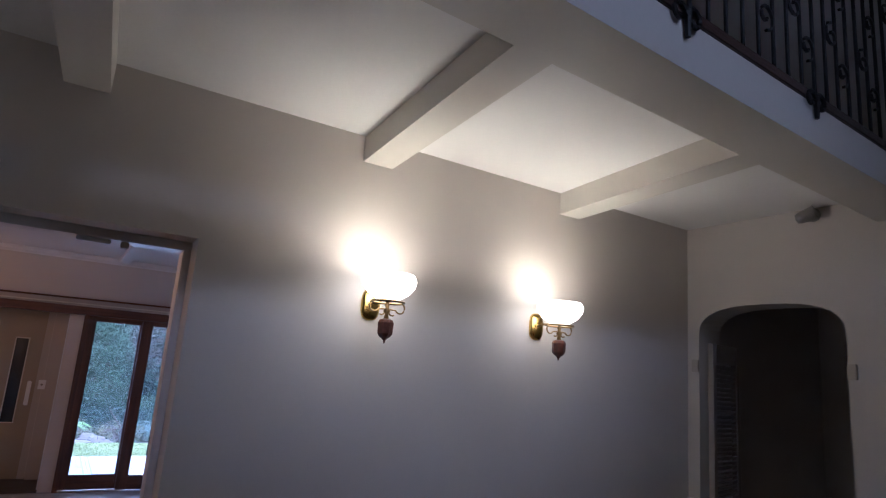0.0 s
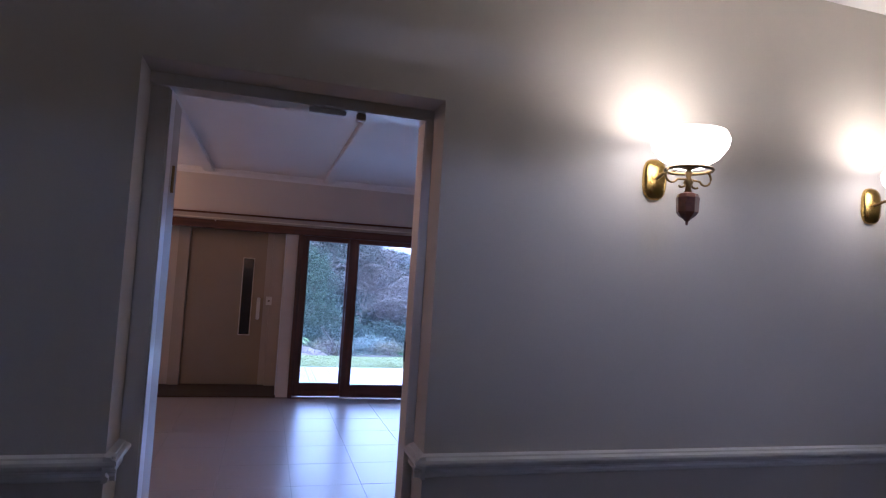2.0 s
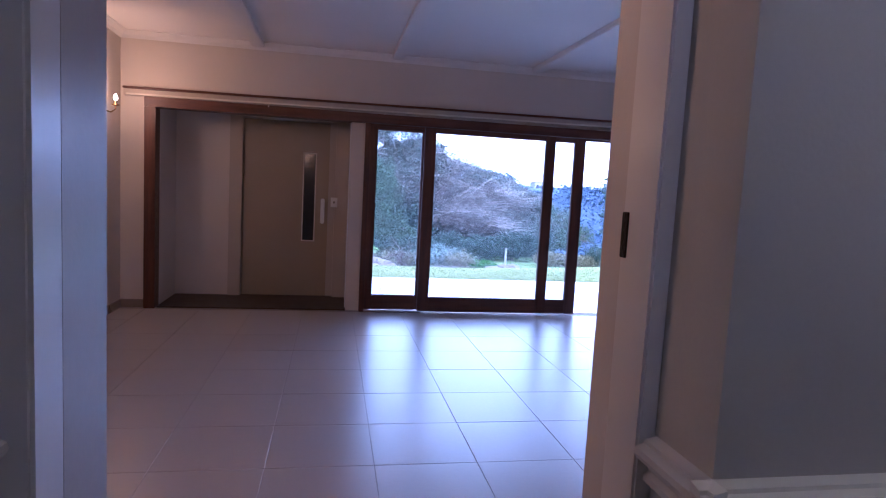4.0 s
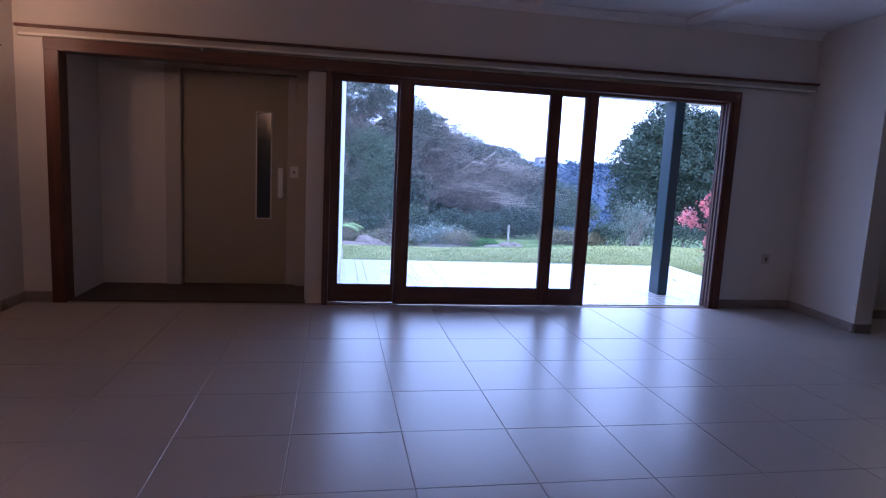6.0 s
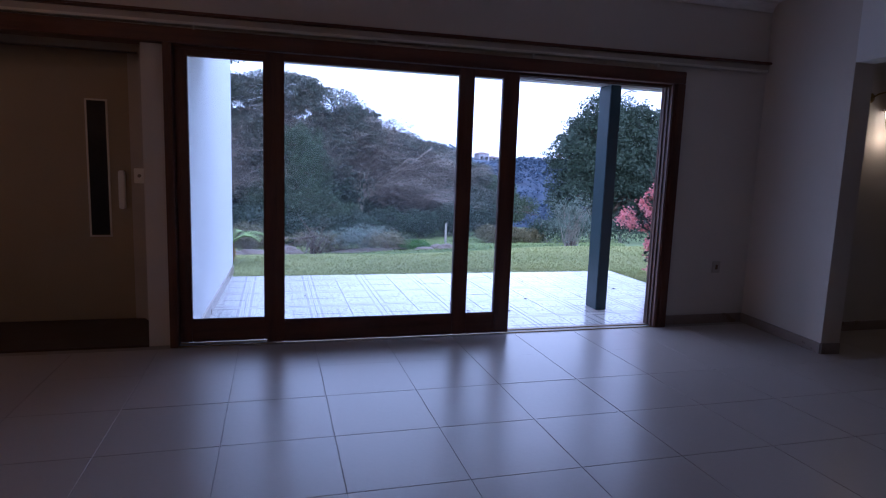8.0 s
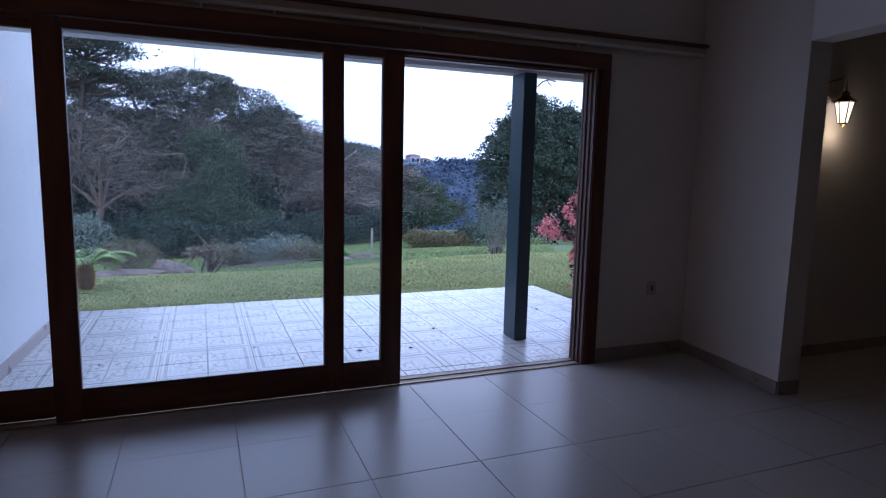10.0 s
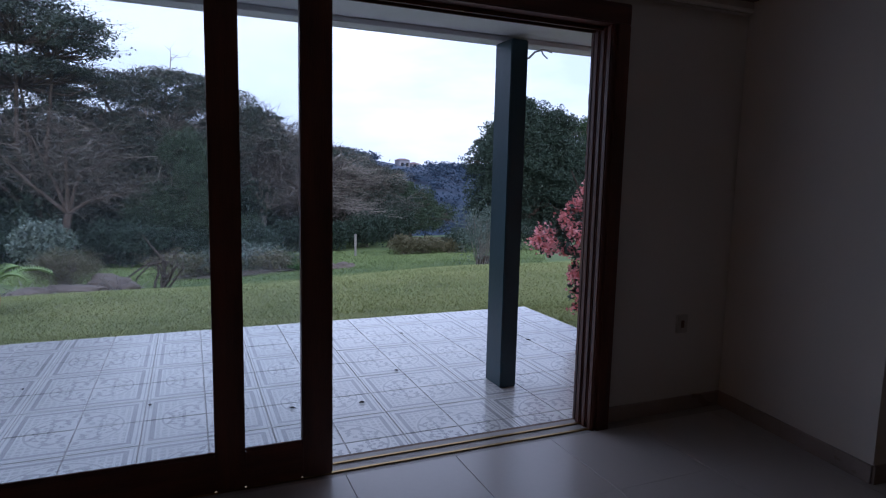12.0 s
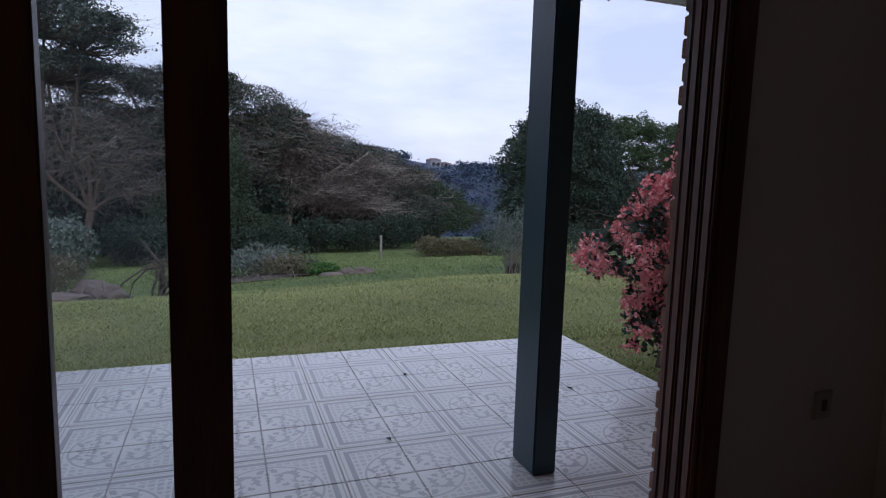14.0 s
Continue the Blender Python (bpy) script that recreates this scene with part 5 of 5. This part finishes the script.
def soil_bed(x, y, rx, ry, h, label):
    """A low uneven mound of mulch strewn with dry sticks."""
    t = thing("flower_bed", (x, y, gz1(x, y)), label, "flower bed")
    bm = bmesh.new()
    bmesh.ops.create_icosphere(bm, subdivisions=4, radius=1.0)
    for v in bm.verts:
        f = 1 + 0.25 * noise.noise(v.co * 2.3 + Vector((x, y, 0)))
        v.co = Vector((v.co.x * rx * f, v.co.y * ry * f, max(v.co.z, -0.5) * h * (1 + 0.5 * noise.noise(v.co * 6))))
    for v in bm.verts:
        v.co.z += gz1(x + v.co.x, y + v.co.y) - gz1(x, y)
    part("mound", bm, SOIL, t, "dry brown mulch", True)
    bm = bmesh.new()
    for _ in range(160):
        a, r = rng.uniform(0, 6.28), rng.random() ** 0.5
        px, py = rx * r * math.cos(a), ry * r * math.sin(a)
        pz = gz1(x + px, y + py) - gz1(x, y) + h * (1 - r * r) * 0.8
        d = Vector((rng.normal(), rng.normal(), 0.3 * abs(rng.normal()))).normalized() * rng.uniform(0.1, 0.3)
        tube(bm, [(px, py, pz), (px + d.x, py + d.y, pz + d.z + 0.04)], [0.008, 0.004], 3)
    tagged(part("dry_sticks", bm, TWIG, t, "strewn dry sticks"), kind="stuff")


soil_bed(3.15, 20.2, 1.5, 1.3, 0.09, "mulched brown flower bed with dry sticks")
soil_bed(0.45, 15.7, 1.0, 0.55, 0.08, "brown flower bed beside the rocks")
for x, y, r, h, lf, lab in ((2.3, 17.4, 0.3, 0.4, LEAF_DRY, "dry straggly bed plant"), (3.9, 18.0, 0.4, 0.3, LEAF_MID, "low green bed plant"), (2.6, 17.6, 0.5, 0.5, LEAF_GREY, "straggly grey-green bed plant"), (3.1, 17.8, 0.5, 0.55, LEAF_GREY, "straggly grey-green bed plant"), (3.6, 17.5, 0.45, 0.42, LEAF_DRY, "dry straggly bed plant"), (2.1, 18.2, 0.6, 0.5, LEAF_DRY, "dry straggly bed plant"), (3.4, 18.4, 0.7, 0.6, LEAF_GREY, "straggly grey-green bed plant")):
    shrub("bed_plant", x, y, r, h, lab, lf, 560, 0.075, "plant", 0.14, 34, k=1.22, lump=0.5)
# timber post, and a bench under the wood
gx_, gy_ = 9.2, 33.0
gp = thing("timber_post", (gx_, gy_, gz1(gx_, gy_)), "weathered grey timber post on the lawn", "post")
part("shaft", boxes((-0.045, -0.045, -0.1, 0.045, 0.045, 1.0), bevel=0.008), OLDWOOD, gp)
part("cap", boxes((-0.06, -0.06, 1.0, 0.06, 0.06, 1.04), bevel=0.008), OLDWOOD, gp)
bx, by = 1.55, 33.5
bn = thing("garden_bench", (bx, by, gz1(bx, by)), "weathered pale garden bench under the trees", "bench")
part("seat", boxes((-0.65, -0.2, 0.42, 0.65, 0.2, 0.52), bevel=0.008), OLDWOOD, bn)
for lx in (-0.5, 0.5):
    part("leg", boxes((lx - 0.03, -0.12, -0.05, lx + 0.03, 0.12, 0.4195), bevel=0.006), OLDWOOD, bn)


def stone_ledge(x, y):
    """A low dry-stone seat wall with a slab top, at the foot of the wood."""
    t = thing("stone_ledge", (x, y, gz1(x, y)), "low grey stone ledge at the foot of the wood", "stone wall")
    for i in range(3):
        part("slab", boxes((-1.55 + i * 1.05, -0.3, 0.36, -0.54 + i * 1.05, 0.3, 0.48), bevel=0.03), ROCK, t, "weathered grey stone slab")
    for j in range(2):
        for i in range(7):
            bm = boxes((-1.5 + i * 0.44 + 0.1 * j, -0.24, -0.05 + j * 0.205, -1.08 + i * 0.44 + 0.1 * j, 0.24, 0.15 + j * 0.205), bevel=0.04)
            for v in bm.verts:
                v.co += Vector(noise.noise_vector(v.co * 5)) * 0.03
            part("stone", bm, ROCK, t)


stone_ledge(-0.4, 35.2)


def cycad(x, y):
    """Low trunk with an orange-tipped cone and a few arching fronds."""
    z = gz1(x, y)
    t = thing("cycad", Matrix.Translation((x, y, z)) @ Matrix.Scale(1.02, 4), "small palm-like plant with a scaly orange cone", "plant")
    prof = [(0.05, 0), (0.088, 0.05), (0.10, 0.13), (0.095, 0.21), (0.07, 0.29), (0.035, 0.34), (0, 0.355)]
    core = part("cone", lathe(bmesh.new(), [(r * 0.9, h) for r, h in prof], 16), BARK, t, "scaly orange cone", True)
    bm = bmesh.new()
    for i in range(13):
        h = 0.02 + 0.025 * i
        r = float(np.interp(h, [q[1] for q in prof], [q[0] for q in prof]))
        n_ = max(5, int(2 * math.pi * r / 0.028))
        for j in range(n_):
            a = 2 * math.pi * (j + 0.5 * (i % 2)) / n_
            c, u, w = Vector((math.cos(a), math.sin(a), 0)), Vector((-math.sin(a), math.cos(a), 0)), Vector((0, 0, 1))
            o = c * (r * 0.88) + w * h
            tip = bm.verts.new(c * (r + 0.012) + w * (h + 0.004))
            q = [bm.verts.new(o + u * du + w * dw) for du, dw in ((0.0115, 0), (0, 0.0105), (-0.0115, 0), (0, -0.0105))]
            for i2 in range(4):
                bm.faces.new((q[i2], q[(i2 + 1) % 4], tip))
    tagged(part("scale", bm, CONE, core, "orange cone scales"), kind="stuff")
    for k in range(7):
        a = k * 0.9 + 0.2
        bm = bmesh.new()
        pts = [(math.cos(a) * 0.55 * f, math.sin(a) * 0.55 * f, 0.22 + 0.62 * f - 0.50 * f * f) for f in (0, 0.25, 0.5, 0.75, 1)]
        tube(bm, pts, [0.01, 0.009, 0.007, 0.005, 0.003], 4)
        for i in range(22):
            f = 0.15 + 0.85 * i / 22
            p = Vector((math.cos(a) * 0.55 * f, math.sin(a) * 0.55 * f, 0.22 + 0.62 * f - 0.50 * f * f))
            for s in (1, -1):
                o = Vector((-math.sin(a) * s * 0.12, math.cos(a) * s * 0.12, 0.03))
                w = Vector((math.cos(a), math.sin(a), 0)) * 0.012
                bm.faces.new([bm.verts.new(q) for q in (p - w, p + w, p + o)])
        part("frond", bm, FROND, t)


cycad(0.28, 12.9)


def bougainvillea():
    t = thing("bougainvillea", (5.5, 10.2, gz1(5.5, 10.2)), "bougainvillea covered in salmon pink blossom beside the brick wall", "shrub")
    blobs = [(5.56, 10.1, 0.96, 0.30, 0.4, 0.28), (5.06, 10.1, 0.74, 0.32, 0.35, 0.15), (5.36, 9.95, 0.5, 0.24, 0.3, 0.25), (5.7, 10.1, 1.12, 0.4, 0.4, 0.27), (5.6, 10.0, 0.6, 0.34, 0.4, 0.35), (5.40, 9.98, 0.27, 0.17, 0.25, 0.17), (5.26, 10.1, 1.0, 0.13, 0.25, 0.14), (5.16, 9.95, 0.32, 0.14, 0.2, 0.2)]
    bm = bmesh.new()
    for b in blobs:
        for k in range(3):
            e = Vector(b[:3]) + Vector(rng.normal(size=3)) * 0.15
            tube(bm, [(5.5, 10.2, -0.12), (5.55, 10.15, 0.5), tuple(e)], [0.025, 0.016, 0.006], 5)
    st = link("stems", bm, BARK, None)
    q = [quads("foliage", blob_points(blobs + [(5.75, 9.9, 0.35, 0.3, 0.3, 0.3)], 4200, 0.25, 0.2, 1.0), 0.026, LEAF_DARK)]
    pts = blob_points(blobs, 290, 0.85, 0.3, 1.0)
    pts = pts[(pts[:, 0] < 5.6)]
    sprays = [(4.80, 10.1, 0.75), (4.74, 10.12, 0.72), (4.9, 10.1, 0.80), (4.86, 10.05, 0.66), (5.0, 10.1, 0.92), (5.1, 10.0, 1.05)]
    pts = np.concatenate([pts, np.array(sprays)])
    petals = np.concatenate([p + rng.normal(size=(62, 3)) * 0.027 for p in pts])
    q.append(quads("blossom", petals, 0.0145, FLOWER, None, 0.75, 0.0, "salmon pink papery blossom"))
    for o in (st, *q):
        o.parent = t
        o.matrix_parent_inverse = t.matrix_world.inverted()


bougainvillea()

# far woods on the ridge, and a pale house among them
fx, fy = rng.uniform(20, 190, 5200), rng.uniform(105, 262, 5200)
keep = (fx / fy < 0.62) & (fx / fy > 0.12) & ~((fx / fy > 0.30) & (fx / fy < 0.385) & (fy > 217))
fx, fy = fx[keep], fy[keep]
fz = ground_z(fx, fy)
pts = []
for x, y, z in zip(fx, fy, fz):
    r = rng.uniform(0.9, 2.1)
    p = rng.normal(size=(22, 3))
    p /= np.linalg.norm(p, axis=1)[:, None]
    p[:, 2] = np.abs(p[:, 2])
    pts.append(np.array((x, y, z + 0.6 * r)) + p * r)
# the woods' blue is haze painted into their leaf colour
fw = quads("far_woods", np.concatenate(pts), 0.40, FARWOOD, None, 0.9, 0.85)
tagged(fw, "far hillside woods, tinted blue for distance haze", "woods", kind="stuff")
PALEWALL = mat("pale_house_wall", (0.30, 0.30, 0.34), 0.8, vary=0.08, scale=0.5, bump=0.1)
DULLROOF = mat("dull_tile_roof", (0.20, 0.13, 0.13), 0.8, vary=0.1, scale=0.5, bump=0.1)


def far_house(x, y, w, h):
    z = gz1(x, y) - 0.8
    t = thing("hillside_house", (x, y, z), "pale two-storey house with dull red roof on the far ridge", "house", "far houses")
    part("wall", boxes((-w / 2, -3, -1, w / 2, 3, h)), PALEWALL, t)
    bm = bmesh.new()
    vs = [bm.verts.new(v) for v in ((-w / 2 - 0.4, -3.4, h), (w / 2 + 0.4, -3.4, h), (w / 2 + 0.4, 3.4, h), (-w / 2 - 0.4, 3.4, h), (-w / 2 + 1.0, 0, h + 0.7), (w / 2 - 1.0, 0, h + 0.7))]
    for f in ((0, 1, 5, 4), (1, 2, 5), (2, 3, 4, 5), (3, 0, 4), (3, 2, 1, 0)):
        bm.faces.new([vs[i] for i in f])
    part("roof", bm, DULLROOF, t)
    for i in range(int(w // 2)):
        for zz in (0.7,):
            if zz + 1.4 < h:
                part("window", boxes((-w / 2 + 0.6 + 2 * i, -3.06, zz, -w / 2 + 1.7 + 2 * i, -3.001, zz + 1.3)), BLACKGLASS, t)


far_house(80.0, 233, 4.2, 3.0)
far_house(85, 234, 3.2, 2.2)

# ---------- pieces ----------
floor_ = bpy.data.objects["floor_slab"]
TP = 0.5035
tx0, ty0 = 1.187, 7.19 - 0.5035 * 9


def tile_mesh(name, w, d, h, material, bev=0.0025):
    bm = box(bmesh.new(), -w / 2, -d / 2, -h, w / 2, d / 2, 0)
    top = [e for e in bm.edges if all(v.co.z > -h / 2 for v in e.verts)]
    bmesh.ops.bevel(bm, geom=top, offset=bev, segments=1, affect='EDGES')
    me = bpy.data.meshes.new(name)
    bm.to_mesh(me)
    bm.free()
    me.materials.append(material)
    return me


full = tile_mesh("tile", TP - 0.003, TP - 0.003, 0.006, TILE, 0.0012)
for i in range(-7, 13):
    for j in range(0, 12):
        xc, yc = tx0 + (i + 0.5) * TP, ty0 + (j + 0.5) * TP
        x0, x1 = max(xc - TP / 2, LX + 0.011), xc + TP / 2
        y0, y1 = max(yc - TP / 2, HY2), min(yc + TP / 2, 8.19)
        if x1 - x0 < 0.05 or y1 - y0 < 0.05 or xc > 7.7:
            continue
        whole = x1 - x0 > TP - 0.01 and y1 - y0 > TP - 0.01
        me = full if whole else tile_mesh("tile", x1 - x0 - 0.006, y1 - y0 - 0.006, 0.006, TILE)
        ob = new("tile", me)
        ob.parent = floor_
        ob.matrix_basis = pose((x0 + x1) / 2, (y0 + y1) / 2, random.uniform(-0.0004, 0.0004), 0, 0, random.choice((0, 180)) if whole else 0)

slab = bpy.data.objects["terrace_slab"]
H2 = PAT / 2
half = tile_mesh("tile", H2 - 0.005, H2 - 0.005, 0.008, TERRACE, 0.002)
for i in range(-10, 8):
    for j in range(-9, 2):
        xc, yc = PATX + (i + 0.5) * H2, PATY + (j + 0.5) * H2
        x0, x1 = max(xc - H2 / 2, 0.39), min(xc + H2 / 2, 5.215)
        y0, y1 = max(yc - H2 / 2, 8.403), min(yc + H2 / 2, 11.02)
        if x1 - x0 < 0.04 or y1 - y0 < 0.04:
            continue
        whole = x1 - x0 > H2 - 0.01 and y1 - y0 > H2 - 0.01
        me = half if whole else tile_mesh("tile", x1 - x0 - 0.005, y1 - y0 - 0.005, 0.008, TERRACE, 0.002)
        ob = new("tile", me)
        ob.parent = slab
        ob.matrix_basis = pose((x0 + x1) / 2, (y0 + y1) / 2, TZ + random.uniform(-0.0006, 0.0006), 0, 0, 0)

# brick outer wall beside the doors
bw = structure("wall_brick", boxes((4.052, WY2, -0.2, 7.2, 8.462, 2.07)), MORTAR, "mortar of the red-brown brick outer wall")
bl, bh, bd = 0.222, 0.073, 0.1
bmb = box(bmesh.new(), 0, 0, 0, bl - 0.012, bd + 0.006, bh - 0.011, bevel=0.004)
bme = bpy.data.meshes.new("brick")
bmb.to_mesh(bme)
bmb.free()
bme.materials.append(BRICK)
bmh = box(bmesh.new(), 0, 0, 0, bl / 2 - 0.012, bd + 0.006, bh - 0.011, bevel=0.004)
bmeh = bpy.data.meshes.new("brick")
bmh.to_mesh(bmeh)
bmh.free()
bmeh.materials.append(BRICK)
rows_ = 0
z = -0.13
while z < 2.02:
    x = 4.022 + (0.004 if rows_ % 2 else 0.0)
    k = 0
    while x < 5.3:
        first_half = k == 0 and rows_ % 2
        ob = new("brick", bmeh if first_half else bme)
        ob.parent = bw
        ob.matrix_basis = pose(x + random.uniform(-0.004, 0.004), WY2 + 0.006 + random.uniform(-0.003, 0.003), z, 0, 0, random.uniform(-0.5, 0.5))
        x += bl / 2 if first_half else bl
        k += 1
    z += bh
    rows_ += 1

# grass blades by the terrace and over the near lawn
n = 300000
gy = 11.0 + 6.5 * rng.random(n) ** 1.6
gx = rng.uniform(-3.0, 11.5, n)
edge = rng.random(n) < 0.12
gx[edge] = rng.uniform(5.2, 7.5, edge.sum())
gy[edge] = rng.uniform(8.6, 11.2, edge.sum())
ok = ~((gx < 5.21) & (gy < 11.004 + 0.012 * np.sin(gx * 37))) & ((gx > 0.46) | (gy > 11.33))
gx, gy = gx[ok], gy[ok]
gz = ground_z(gx, gy)
n = len(gx)
a = rng.uniform(0, 6.28, n)
hgt = rng.uniform(0.012, 0.036, n)
w = 0.0035 + 0.0006 * (gy - 11).clip(0, 8)
lean = rng.normal(size=(n, 2)) * 0.03
v = np.stack([np.stack([gx - w * np.cos(a), gy - w * np.sin(a), gz - 0.004], -1), np.stack([gx + w * np.cos(a), gy + w * np.sin(a), gz - 0.004], -1), np.stack([gx + lean[:, 0], gy + lean[:, 1], gz + hgt], -1)], 1).reshape(-1, 3)
me = bpy.data.meshes.new("lawn_grass")
me.from_pydata(v.tolist(), [], np.arange(3 * n).reshape(n, 3).tolist())
me.materials.append(GRASS)
tagged(new("lawn_grass", me), "short dry-tipped lawn grass", "grass", kind="stuff")
# longer, lusher grass on the lower lawn
n = 90000
gy = rng.uniform(16.5, 36.0, n)
gx = 3.0 + (gy - 6.8) * rng.uniform(-0.32, 0.62, n)
gz = ground_z(gx, gy)
a = rng.uniform(0, 6.28, n)
hgt = rng.uniform(0.02, 0.06, n)
w = 0.007 + 0.0009 * (gy - 16)
lean = rng.normal(size=(n, 2)) * 0.05
v = np.stack([np.stack([gx - w * np.cos(a), gy - w * np.sin(a), gz - 0.004], -1), np.stack([gx + w * np.cos(a), gy + w * np.sin(a), gz - 0.004], -1), np.stack([gx + lean[:, 0], gy + lean[:, 1], gz + hgt], -1)], 1).reshape(-1, 3)
me = bpy.data.meshes.new("lower_lawn_grass")
me.from_pydata(v.tolist(), [], np.arange(3 * n).reshape(n, 3).tolist())
me.materials.append(leafmat("lush_grass_blades", (0.24, 0.30, 0.11), (0.13, 0.18, 0.065), 0.7))
tagged(new("lower_lawn_grass", me), "lush green grass of the lower lawn", "grass", kind="stuff")
# a few dead leaves on the terrace
DEAD = mat("dead_leaf", (0.05, 0.035, 0.025), 0.8, vary=0.2, scale=20)
for x, y in ((3.0, 9.05), (2.62, 9.1), (3.36, 9.52), (4.6, 9.9), (1.9, 9.4), (1.2, 9.9), (3.7, 10.4), (0.9, 9.3)):
    bm = bmesh.new()
    vs = [bm.verts.new(p) for p in ((-0.022, 0, 0.003), (-0.004, 0.012, 0.009), (0.022, 0.002, 0.004), (0.0, -0.011, 0.011), (0.0, 0.0, 0.001))]
    for f in ((0, 4, 1), (1, 4, 2), (2, 4, 3), (3, 4, 0)):
        bm.faces.new([vs[i] for i in f])
    ob = link("fallen_leaf", bm, DEAD)
    ob.matrix_world = pose(x, y, TZ + 0.001, 0, 0, random.uniform(0, 360))
    tagged(ob, "small curled dead leaf on the terrace", "leaf", "fallen leaves")
